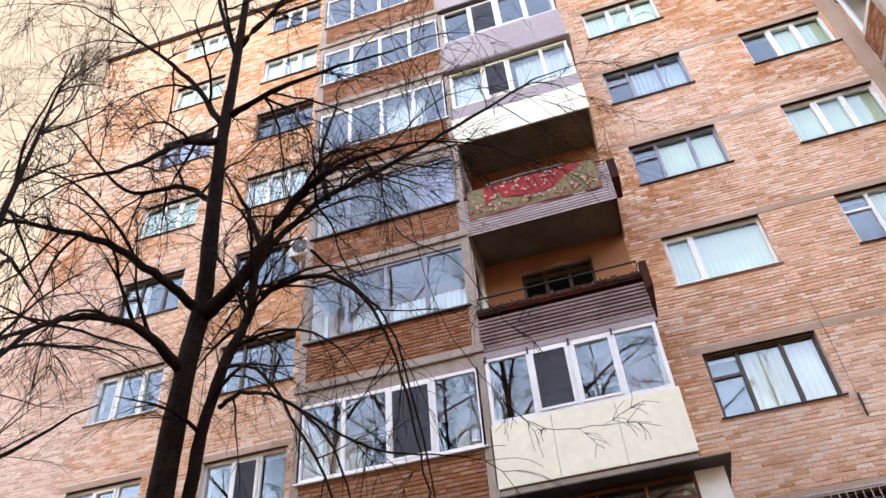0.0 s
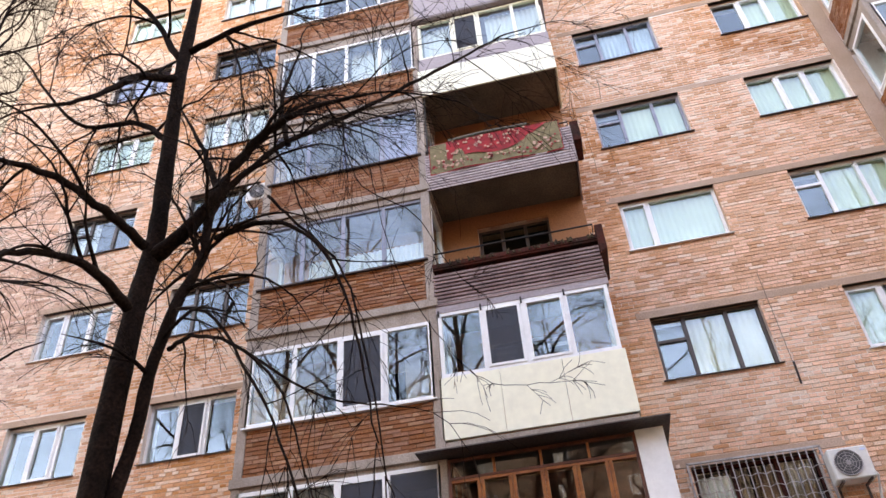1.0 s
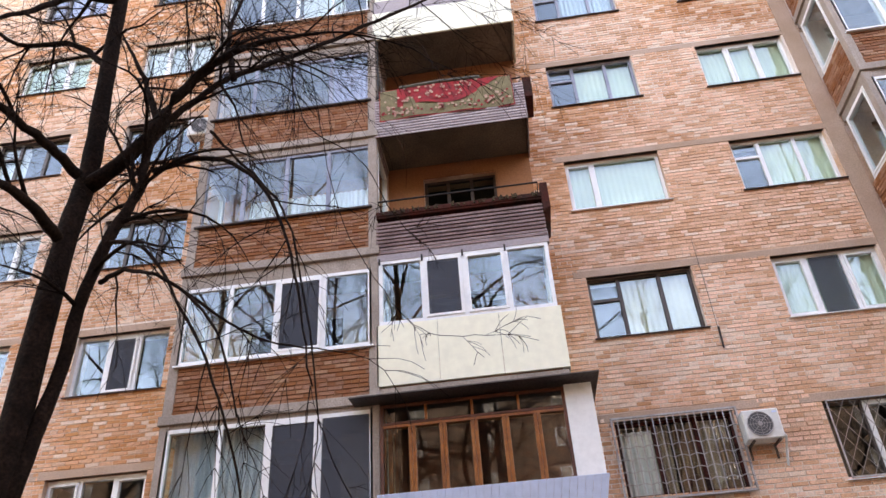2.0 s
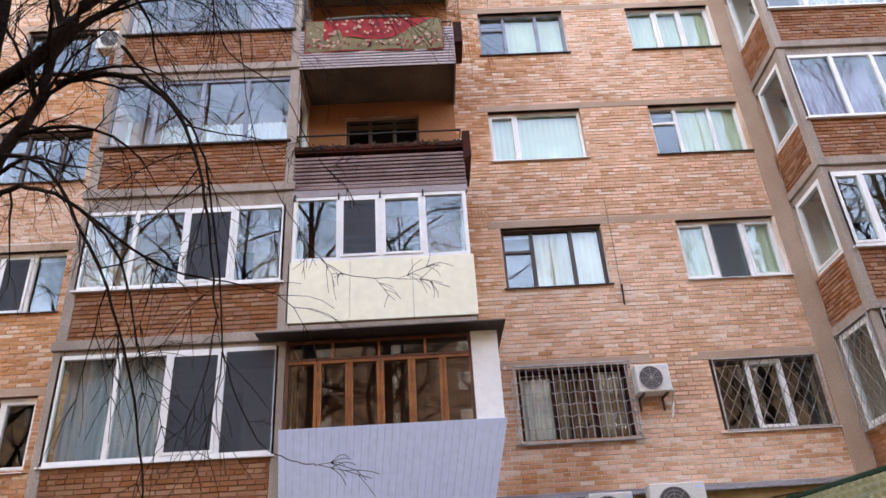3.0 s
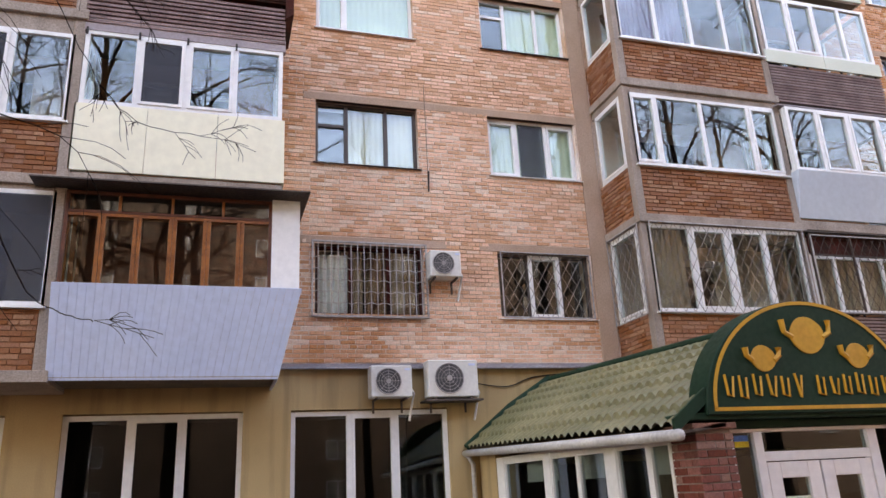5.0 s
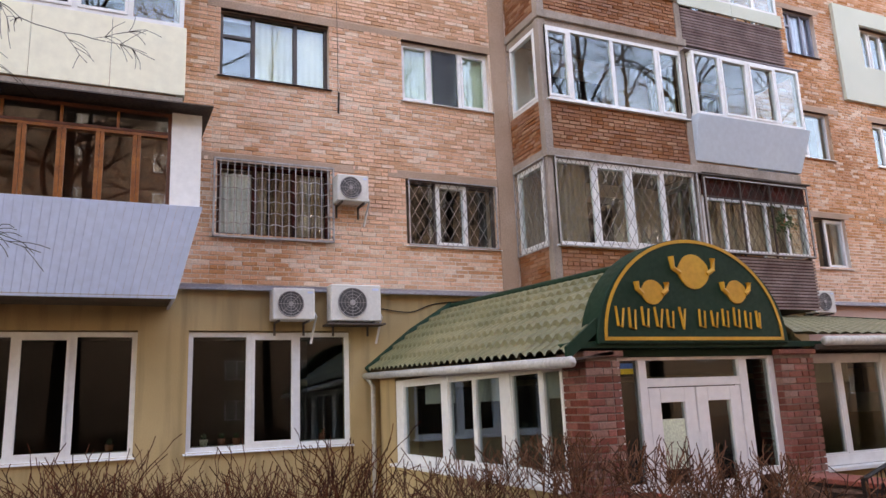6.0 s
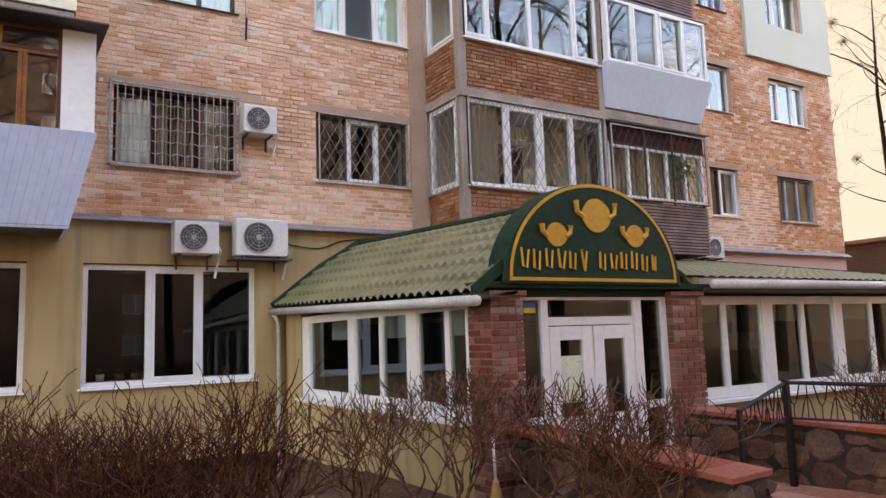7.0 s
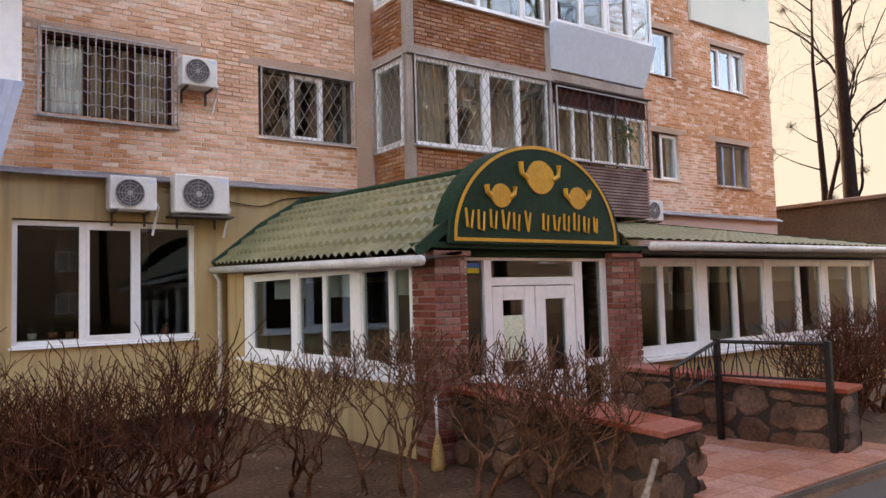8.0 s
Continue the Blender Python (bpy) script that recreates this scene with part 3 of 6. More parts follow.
PLAN["far_east"][3] = ("white3w", None)
PLAN["east"][4] = ("old3", (C_LILAC, 0, 1, 0.97))
for n, (col, rows) in enumerate(PLAN.items()):
    a, b = COLUMNS[col]
    for k, (style, drape) in rows.items():
        window(a, WY, sill_z(k), b - a, W_H, drape=drape, seed=n * 20 + k, **STYLES[style])
        # a lintel of pinkish concrete over each opening
        r = random.Random(n * 31 + k)
        solid("lintel", Shape().box(a - r.uniform(0.15, 0.5), b + r.uniform(0.15, 0.55), WY - 0.003, WY + 0.1, sill_z(k) + W_H, sill_z(k) + W_H + 0.15), M_CONCPINK, "pinkish concrete lintel over a window", "lintel", "structure", group="lintels", bevel=0.006)

# flat concrete bands that join the lintels of neighbouring windows
BAND_FLOORS = (3, 4, 5, 6)
BAND_X = (COLUMNS["centre_west"][1] + 0.16, COLUMNS["centre_east"][0] - 0.16)
for k in BAND_FLOORS:
    solid("trim", Shape().box(*BAND_X, WY - 0.002, WY + 0.1, sill_z(k) + W_H + 0.005, sill_z(k) + W_H + 0.145), M_CONCPINK, "pinkish concrete band between two lintels", "trim", "structure", bevel=0.006)

# brown and cream curtains of the barred window
a, b = COLUMNS["centre_west"]
for i in range(5):
    x = a + (b - a) * (0.36 + 0.125 * i)
    curtain(x, WY + 0.34, sill_z(2) + 0.03, (b - a) * (0.115 if i % 2 else 0.10), W_H * 0.96, M_TANCURT if i in (0, 3) else M_BROWNCURT, "striped brown or cream curtain behind an iron grille", 0, 40 + i)

for a, b in CAFE_WIN:
    w = b - a
    window(a, WY, 1.13, w, 1.85, (0.36, 0.66), M_PVC, G_CAFE, width=0.075, inset=0.06, sashes=(1,), sill=M_PVC, label="large white three-pane window in the yellow wall")
for a, b in (BAL_W, BAL_E):
    for k in FLOORS:
        window(a + 0.75, WY, sill_z(k), b - a - 1.5, W_H, (0.33, 0.66), M_DARKFR, sill=None, label="dark wooden window behind a balcony", seed=k)

# ---- projecting brick bays with glazing, one for each storey ----


def bay(x0, k, front, fr, mullions, sashes=(), glass=G_SKY, side=M_PVC, sill=0.98, top=2.5, label="", transoms=(), drape=None, screens=()):
    """front is the group's name; mullions are parts of the width."""
    w, dp = BAY_L, WY - BAY_Y
    z = slab_z(k)
    t = thing("glazed_bay", pose(x0, BAY_Y, z), label, "bay window", "glazed bays of the " + front)
    part("slab", Shape().box(-0.03, w + 0.03, -0.045, dp - 0.01, -0.08, 0.08), M_CONC, t, "weathered concrete slab edge", bevel=0.008)
    rng = random.Random(k * 3 + int(x0))
    pier = 0.17
    for q in ((pier, w - pier, 0.03, 0.13), (0.03, 0.13, pier, dp), (w - 0.13, w - 0.03, pier, dp)):
        part("parapet", Shape().box(*q, 0.08, sill), M_BRICKJ, t, "thin brick parapet")
    part("bricks", brick_shape(brick_rects(pier + 0.004, w - pier - 0.004, 0.085, sill, [], rng), 0.012, rng, 0.02), M_BRICKDARK, t, "red-brown facing bricks", kind="stuff")
    left = brick_shape(brick_rects(pier + 0.004, dp - 0.004, 0.085, sill, [], rng), 0.012, rng, 0.02)
    left.v = [(q[1], dp + pier - q[0], q[2]) for q in left.v]
    part("bricks", left, M_BRICKDARK, t, "red-brown facing bricks", kind="stuff")
    right = brick_shape(brick_rects(pier + 0.004, dp - 0.004, 0.085, sill, [], rng), 0.012, rng, 0.02)
    right.v = [(w - q[1], q[0], q[2]) for q in right.v]
    part("bricks", right, M_BRICKDARK, t, "red-brown facing bricks", kind="stuff")
    for a in (0, w - pier):
        part("pier", Shape().box(a, a + pier, 0, pier, 0.08, STOREY - 0.08), M_CONC, t, "grey concrete corner pier", bevel=0.012)
    for q in ((pier, w - pier, 0.015, 0.14), (0.02, 0.14, pier, dp), (w - 0.14, w - 0.02, pier, dp)):
        part("lintel", Shape().box(*q, top, STOREY - 0.08), M_CONC, t, "grey concrete head over the glazing", bevel=0.006)
    g = part("glazing_front", frame_shape(w - 2 * pier + 0.1, top - sill, [q * (w - 2 * pier + 0.1) for q in mullions], 0.065, 0, 0.07, transoms, sashes), fr, t)
    g.location = (pier - 0.05, 0.0 if fr is M_PVC else 0.05, sill)
    xs = [0, *mullions, 1]
    ww = w - 2 * pier + 0.1
    for a, b in zip(xs, xs[1:]):
        p = part("pane", Shape().box(a * ww + 0.03, b * ww - 0.03, 0.03, 0.038, 0.04, top - sill - 0.04), glass, g)
        p.visible_shadow = False
    for i in screens:
        insect_screen(g, xs[i] * ww + 0.05, xs[i + 1] * ww - 0.05, 0.07, top - sill - 0.07, -0.004)
    part("window_sill", Shape().box(pier - 0.08, w - pier + 0.08, -0.06, 0.04, sill - 0.035, sill - 0.005), fr if fr is M_PVC else M_SHEETDK, t)
    for left_side in (True, False):
        L = dp - pier - 0.1
        fs = frame_shape(L, top - sill, [], 0.06, 0, 0.07, (), (0,))
        g2 = part("glazing_side", fs, side, t)
        g2.matrix_basis = pose(0.02, dp - 0.1, sill, 0, 0, -90) if left_side else pose(w - 0.02, pier, sill, 0, 0, 90)
        p = part("pane", Shape().box(0.05, L - 0.05, 0.03, 0.038, 0.05, top - sill - 0.05), glass, g2)
        p.visible_shadow = False
    if drape:
        curtain(x0 + pier + drape[1] * ww, BAY_Y + 0.3, z + sill, (drape[2] - drape[1]) * ww, (top - sill) * (drape[3] if len(drape) > 3 else 1), drape[0], "curtain hanging inside a glazed bay", 0, k)
    return t


Q4 = (0.25, 0.5, 0.75)
BRICKBAY = "red-brown brick bay with "
for k in FLOORS:
    fr = {4: M_OLDFR, 5: M_OLDFR}.get(k, M_PVC)
    # West storey 2: curtain widened and blued to imitate reflected sky.
    bay(BAY_W, k, "west side", fr, Q4 if k != 2 else (0.27, 0.5, 0.75), (2,) if k in (2, 3) else (), sill={2: 0.96, 4: 1.02}.get(k, 0.96), top={2: 2.66, 4: 2.58}.get(k, 2.46),
        label=BRICKBAY + ("worn grey wooden glazing" if fr is M_OLDFR else "white plastic glazing"), drape={4: (C_NET, 0.25, 1.0, 0.42), 5: (C_LILAC, 0.7, 1.0), 6: (C_NET, 0.5, 0.8), 2: (C_BLUE, 0.0, 0.44), 7: (C_BLUE, 0, 0.25)}.get(k), screens={2: (2, 3), 3: (2,)}.get(k, ()))
    bay(BAY_E, k, "east side", M_PVC, {2: (0.26, 0.5, 0.75), 3: (0.17, 0.47, 0.8), 4: (0.26, 0.5, 0.75)}.get(k, Q4), {2: (1, 2), 3: (0, 3)}.get(k, ()), sill={2: 1.08, 3: 1.08}.get(k, 1.0), top={2: 2.72, 3: 2.6}.get(k, 2.55),
        label=BRICKBAY + ("white plastic glazing behind a diamond grille" if k == 2 else "white plastic glazing"), drape={4: (C_LILAC, 0, 0.5), 5: (C_NET, 0.25, 0.75), 2: (M_TANCURT, 0.0, 0.25)}.get(k))

# ---- balconies ----


def bal_base(span, k, label, group):
    a, b = span
    t = thing("balcony", pose(a, BAL_Y, slab_z(k)), label, "balcony", group)
    # Same concrete as the edge; the underside's shade is put into its colour.
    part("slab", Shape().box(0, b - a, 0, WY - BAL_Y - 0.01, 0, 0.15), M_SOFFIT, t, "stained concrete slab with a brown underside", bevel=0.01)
    part("slab_edge", Shape().box(-0.02, b - a + 0.02, -0.03, -0.003, -0.02, 0.17), M_CONC, t, "stained concrete slab edge", bevel=0.006)
    return t, b - a, WY - BAL_Y


def bal_glazing(t, w, dp, z0, z1, fr, mull, out=0.0, sashes=(), left=0.0, right=0.0, transoms=(), width=0.065, screens=()):
    ww = w - left - right
    g = part("glazing_front", frame_shape(ww, z1 - z0, [q * ww for q in mull], width, 0, 0.07, transoms, sashes), fr, t)
    g.location = (left, -out, z0)
    xs = [0, *mull, 1]
    for a, b in zip(xs, xs[1:]):
        p = part("pane", Shape().box(a * ww + 0.03, b * ww - 0.03, 0.035, 0.043, 0.03, z1 - z0 - 0.03), G_SKY, g)
        p.visible_shadow = False
    for i in screens:
        insect_screen(g, xs[i] * ww + 0.06, xs[i + 1] * ww - 0.06, 0.07, z1 - z0 - 0.07, -0.006)
    for x, rz in ((0.0, -90), (w, 90)):
        L = dp + out - 0.1
        g2 = part("glazing_side", frame_shape(L, z1 - z0, [L / 2], width, 0, 0.07), fr, t)
        g2.matrix_basis = pose(0.0, dp - 0.02, z0, 0, 0, rz) if x == 0 else pose(w, -out + 0.08, z0, 0, 0, rz)
        p = part("pane", Shape().box(0.05, L - 0.05, 0.035, 0.043, 0.04, z1 - z0 - 0.04), G_SKY, g2)
        p.visible_shadow = False
    return g


def bal_panels(t, w, dp, z0, z1, material, n=4, flare=0.0, out=0.06, ribs=False, label=""):
    """A parapet of sheet panels on three sides, leaning outwards by flare."""
    for i in range(n):
        a, b = -out + (w + 2 * out) * i / n, -out + (w + 2 * out) * (i + 1) / n - (0.002 if ribs else 0.006)
        s = Shape()

        def place(x, up):
            return x + flare * up * (x + out) / (w + 2 * out)
        f0, f1 = -out, -out - flare
        s.hexa([(place(a, 0), f0, z0), (place(b, 0), f0, z0), (place(b, 0), f0 + 0.04, z0), (place(a, 0), f0 + 0.04, z0), (place(a, 1), f1, z1), (place(b, 1), f1, z1), (place(b, 1), f1 + 0.04, z1), (place(a, 1), f1 + 0.04, z1)])
        part("board" if ribs else "panel", s, material, t, "" if ribs else label, bevel=0.004)
    for x, sg in ((-out, -1), (w + out - 0.04, 1)):
        e = flare * max(0, sg)
        part("panel", Shape().hexa([(x, -out + 0.042, z0), (x + 0.04, -out + 0.042, z0), (x + 0.04, dp - 0.02, z0), (x, dp - 0.02, z0), (x + e, -out - flare + 0.042, z1), (x + e + 0.04, -out - flare + 0.042, z1), (x + e + 0.04, dp - 0.02, z1), (x + e, dp - 0.02, z1)]), material, t, label)


def bal_slats(t, w, dp, z0, z1, material, pitch=0.068):
    n = int((z1 - z0) / pitch)
    s0 = Shape().box(-0.03, w + 0.03, -0.022, 0.0, 0, pitch * 0.60).mesh("slat", material)
    for i in range(n):
        ob = new("slat", s0)
        ob.parent, ob.location = t, (0, -0.042, z0 + i * pitch)
    # Added dark sheet that stands in for the shade in the slat gaps.
    part("backing", Shape().box(0.0, w, -0.036, -0.022, z0, z0 + n * pitch), M_WOODDK, t, "dark boards behind the slats")
    for x in (-0.03, w + 0.01):
        part("side_boards", Shape().box(x, x + 0.02, -0.02, dp - 0.02, z0, z1), material, t)
    for x in (0.02, w * 0.35, w * 0.66, w - 0.05):
        part("post", Shape().box(x, x + 0.03, -0.018, 0.012, 0.15, z1 + 0.05), M_IRON, t)


def bal_rail(t, w, dp, z):
    part("rail", Shape().tube([(0.0, dp, z), (0.0, 0.0, z), (w, 0.0, z), (w, dp, z)], [0.018] * 4, 6), M_IRON, t, "dark iron handrail")


def bal_roof(t, w, dp, z, over=0.15, material=M_SHEETDK):
    part("roof_sheet", Shape().hexa([(-over, -over - 0.05, z), (w + over, -over - 0.05, z + 0.02), (w + over, dp, z + 0.08), (-over, dp, z + 0.08), (-over, -over - 0.05, z + 0.02), (w + over, -over - 0.05, z + 0.04), (w + over, dp, z + 0.1), (-over, dp, z + 0.1)]), material, t, "dark sheet metal roof")


GW, GE = "balconies of the west side", "balconies of the east side"
# storey 2, west: pine glazing over flared pale siding
t, w, dp = bal_base(BAL_W, 2, "balcony with varnished pine glazing over flared pale lilac siding", GW)
bal_panels(t, w, dp, -0.05, 1.24, M_LILAC, 30, 0.30, 0.02, True, "pale lilac ribbed siding")
pine_w, pine_z, pine_h = w - 0.12, 1.24, 1.44
pine = part("glazing_front", Shape().box(0, pine_w, 0, 0.07, 0, 0.05).box(0, pine_w, 0, 0.07, pine_h - 0.05, pine_h).box(0, 0.05, 0, 0.07, 0.05, pine_h - 0.05).box(pine_w - 0.05, pine_w, 0, 0.07, 0.05, pine_h - 0.05).box(0.05, pine_w - 0.05, -0.02, 0.07, 1.10, 1.14), M_WOODRED, t, "dark red-brown outer frame", bevel=0.004)
pine.location = (0, -0.1, pine_z)
part("rail", Shape().box(0.05, pine_w - 0.05, -0.012, 0.06, 1.055, 1.098), M_WOODFR, pine, "varnished pine rail")
for i in range(1, 6):
    x = pine_w * (i / 6 + 0.006)
    part("mullion", Shape().box(x - 0.055, x - 0.003, -0.014, 0.06, 0.052, 1.053).box(x + 0.003, x + 0.055, -0.014, 0.06, 0.052, 1.053), M_WOODFR, pine, "varnished pine posts", bevel=0.004)
for i in range(1, 4):
    x = pine_w * i / 4
    part("mullion", Shape().box(x - 0.02, x + 0.02, 0.0, 0.06, 1.142, pine_h - 0.052), M_WOODFR, pine, "varnished pine post", bevel=0.003)
for i in range(6):
    part("pane", Shape().box(pine_w * i / 6 + 0.03, pine_w * (i + 1) / 6 - 0.03, 0.035, 0.042, 0.05, 1.06), G_SKY, pine).visible_shadow = False
for i in range(4):
    part("pane", Shape().box(pine_w * i / 4 + 0.015, pine_w * (i + 1) / 4 - 0.015, 0.035, 0.042, 1.14, pine_h - 0.05), G_SKY, pine).visible_shadow = False
part("glazing_side", frame_shape(dp, pine_h, [dp / 2], 0.055, 0, 0.07), M_WOODFR, t).matrix_basis = pose(0.0, dp - 0.02, pine_z, 0, 0, -90)
part("inner_boarding", Shape().box(0.06, w - 0.06, dp - 0.10, dp - 0.07, 0.2, 2.68), M_WOODRED, t, "dark red-brown boarding inside the balcony")
part("panel", Shape().box(w - 0.12, w + 0.30, -0.12, -0.08, 1.22, 2.7), M_PVC, t, "white ribbed siding strip")
bal_roof(t, w, dp, 2.70, 0.42)
# storey 3, west: cream panels, white glazing
t, w, dp = bal_base(BAL_W, 3, "balcony with smooth cream panels and white plastic glazing", GW)
bal_panels(t, w, dp, 0.20, 1.30, M_CREAM, 3, 0.0, 0.05, False, "cream smooth panel")
bal_glazing(t, w, dp, 1.30, 2.58, M_PVC, (0.26, 0.50, 0.75), 0.04, (1, 2), screens=(1,))
part("lintel", Shape().box(-0.02, w + 0.04, -0.05, 0.06, 2.58, 2.80), M_GREYPAN, t, "grey board over the glazing")
for x in (0.02, 0.26 * w, 0.5 * w, 0.75 * w):
    part("drain_spout", Shape().box(x - 0.015, x + 0.015, -0.07, -0.045, 2.50, 2.62), M_IRON, t)
# storey 4, west: open, brown slats with a wooden shelf
t, w, dp = bal_base(BAL_W, 4, "open balcony with dark brown slats and a wooden flower shelf", GW)
bal_slats(t, w, dp, -0.10, 0.62, M_SLAT, 0.08)
part("flower_box", Shape().box(-0.02, w + 0.12, -0.10, 0.12, 0.66, 0.72).box(-0.02, w + 0.12, -0.12, -0.09, 0.70, 0.80).box(-0.02, w + 0.12, 0.10, 0.12, 0.72, 0.88), M_WOODDK, t, "weathered dark wooden shelf", bevel=0.006)
moss = random.Random(41)
earth = Shape()
for i in range(260):
    x, y = moss.uniform(0.0, w + 0.08), moss.uniform(-0.14, 0.06)
    r = moss.uniform(0.012, 0.035)
    earth.tube([(x, y, 0.73), (x + moss.gauss(0, 0.01), y, 0.77), (x + moss.gauss(0, 0.02), y + moss.gauss(0, 0.01), moss.uniform(0.79, 0.86))], [r, r * 0.9, r * 0.3], 5)
part("earth", earth, M_SOILDRY, t, "dry mossy earth crumbling over the edge", kind="stuff")
part("flower_box", Shape().hexa([(w + 0.02, -0.14, 0.35), (w + 0.16, -0.14, 0.45), (w + 0.16, 0.9, 0.45), (w + 0.02, 0.9, 0.35), (w + 0.02, -0.14, 1.0), (w + 0.16, -0.14, 1.0), (w + 0.16, 0.9, 1.0), (w + 0.02, 0.9, 1.0)]), M_WOODDK, t, "dark red end board", bevel=0.01)
bal_rail(t, w, dp, 1.12)
# storey 5, west: open, faded slats
t, w, dp = bal_base(BAL_W, 5, "open balcony with faded mauve slats", GW)
bal_slats(t, w, dp, -0.12, 0.90, M_SLATPALE, 0.072)
bal_rail(t, w, dp, 1.05)
part("side_box", Shape().box(w + 0.03, w + 0.2, -0.05, 0.6, 0.45, 1.0), M_WOODDK, t, "dark wooden box on the end rail", bevel=0.01)
part("post", Shape().tube([(0.03, 0.0, 1.0), (0.03, 0.0, 2.8)], [0.02, 0.02]), M_IRON, t)
# storey 6, west: cream panels, white glazing
t, w, dp = bal_base(BAL_W, 6, "balcony with cream panels, grey strip and white glazing", GW)
bal_panels(t, w, dp, -0.08, 0.80, M_CREAM, 4, 0.0, 0.06, False, "cream panel")
bal_panels(t, w, dp, 0.80, 1.22, M_GREYPAN, 2, 0.0, 0.05, False, "grey-lilac panel strip")
bal_glazing(t, w, dp, 1.22, 2.6, M_CREAM, (0.28, 0.5, 0.78), 0.03, (1,), screens=(1,))
bal_roof(t, w, dp, 2.62, 0.12, M_GREYPAN)
curtain(BAL_W[0] + 0.1, BAL_Y + 0.2, slab_z(6) + 1.25, 0.75, 1.3, C_NET, "white blind inside a glazed balcony")
curtain(BAL_W[0] + 1.65, BAL_Y + 0.2, slab_z(6) + 1.25, 1.4, 1.3, C_NET, "white blind inside a glazed balcony")
for k in (7, 8, 9):
    t, w, dp = bal_base(BAL_W, k, "balcony with grey-lilac panels and white glazing", GW)
    bal_panels(t, w, dp, 0.02, 1.15, M_GREYPAN, 4, 0.0, 0.06, False, "grey-lilac panel")
    bal_glazing(t, w, dp, 1.15, 2.6, M_PVC, Q4, 0.03, (1, 2), screens=(1,) if k == 7 else ())
    bal_roof(t, w, dp, 2.62, 0.1)

# storey 2, east: slats below, caged glazing above
t, w, dp = bal_base(BAL_E, 2, "balcony with brown slats and an iron cage before old glazing", GE)
bal_slats(t, w, dp, -0.02, 1.12, M_SLAT)
bal_glazing(t, w, dp, 1.14, 2.62, M_PVC, (0.2, 0.4, 0.6, 0.8), 0.02, (), 0, 0, [(i, 1.1) for i in range(5)], 0.05)
for z in (1.08, 2.24, 2.66):
    part("cage_rail", Shape().box(-0.02, w + 0.02, -0.126, -0.098, z, z + 0.03), M_GRILLEDK, t, "rusty brown iron rail")
for x in (-0.02, w * 0.33, w * 0.62, w):
    part("cage_post", Shape().box(x, x + 0.035, -0.13, -0.1, 1.1, 2.7), M_GRILLEDK, t, "rusty brown iron post")
part("head_board", Shape().box(0.0, w, -0.06, -0.03, 2.30, 2.66), M_WOODDK, t, "dark red board over the glazing")
bal_roof(t, w, dp, 2.70, 0.12)
curtain(BAL_E[0] + 0.1, BAL_Y + 0.25, slab_z(2) + 1.2, w * 0.9, 1.2, M_TANCURT, "tan curtain inside a caged balcony")
# storey 3, east: flared lilac panels
t, w, dp = bal_base(BAL_E, 3, "balcony with a flared pale grey-blue panel and white glazing", GE)
bal_panels(t, w, dp, 0.21, 1.16, M_PANELGREY, 1, 0.22, 0.05, False, "pale grey-blue flared panel")
bal_glazing(t, w + 0.2, dp, 1.18, 2.6, M_PVC, (0.24, 0.5, 0.76), 0.2, (1, 2))
bal_roof(t, w + 0.2, dp, 2.62, 0.15, M_GREYPAN)
# storey 4, east: slats and a pale strip
t, w, dp = bal_base(BAL_E, 4, "balcony with brown slats, a pale strip and white glazing", GE)
bal_slats(t, w, dp, -0.02, 0.9, M_SLAT)
bal_panels(t, w, dp, 0.9, 1.2, M_MINT, 2, 0.0, 0.08, False, "pale mint strip")
bal_glazing(t, w, dp, 1.2, 2.6, M_PVC, Q4, 0.05, (1,))
for k in (5, 6, 7, 8, 9):
    t, w, dp = bal_base(BAL_E, k, "balcony with pale mint panels and white glazing", GE)
    bal_panels(t, w, dp, 0.02, 1.15, M_MINT if k % 2 else M_LILAC, 4, 0.0, 0.06, False, "pale smooth panel")
    bal_glazing(t, w, dp, 1.15, 2.6, M_PVC, Q4, 0.03, (1, 2))

# painted plaster behind the balconies
for a, b in (BAL_W, BAL_E):
    for k in FLOORS:
        BACK = Shape()
        for c in wall_cells(a, b, slab_z(k) + 0.15, slab_z(k + 1), [(a + 0.75, b - 0.75, sill_z(k), sill_z(k) + W_H)]):
            BACK.box(c[0], c[1], WY - 0.03, WY - 0.012, c[2], c[3])
        solid("balcony_plaster", BACK, M_REVEAL, "orange painted plaster behind a balcony", "plaster", "structure")

# mint insulation slab round one flat's window
MINT = Shape()
for a, b, c, d in wall_cells(17.46, X_E + 0.04, 9.15, 11.95, [(18.42, 20.14, sill_z(4), sill_z(4) + W_H)]):
    MINT.box(a, b, WY - 0.10, WY - 0.012, c, d)
solid("insulation_cladding", MINT, M_MINT, "pale mint rendered insulation round one flat's window", "cladding", "structure")
for x, wd in ((6.84, 0.36), (-6.12, 0.27)):
    solid("pilaster", Shape().box(x, x + wd, WY - 0.02, WY + 0.05, 3.77, Z_TOP), M_CONCPINK, "pinkish concrete strip beside a bay", "pilaster", "structure", bevel=0.005)

# ---- the cafe built before the ground floor ----
SX, FY, RX = 4.3, 6.12, 14.5
BASE_Z = 0.78
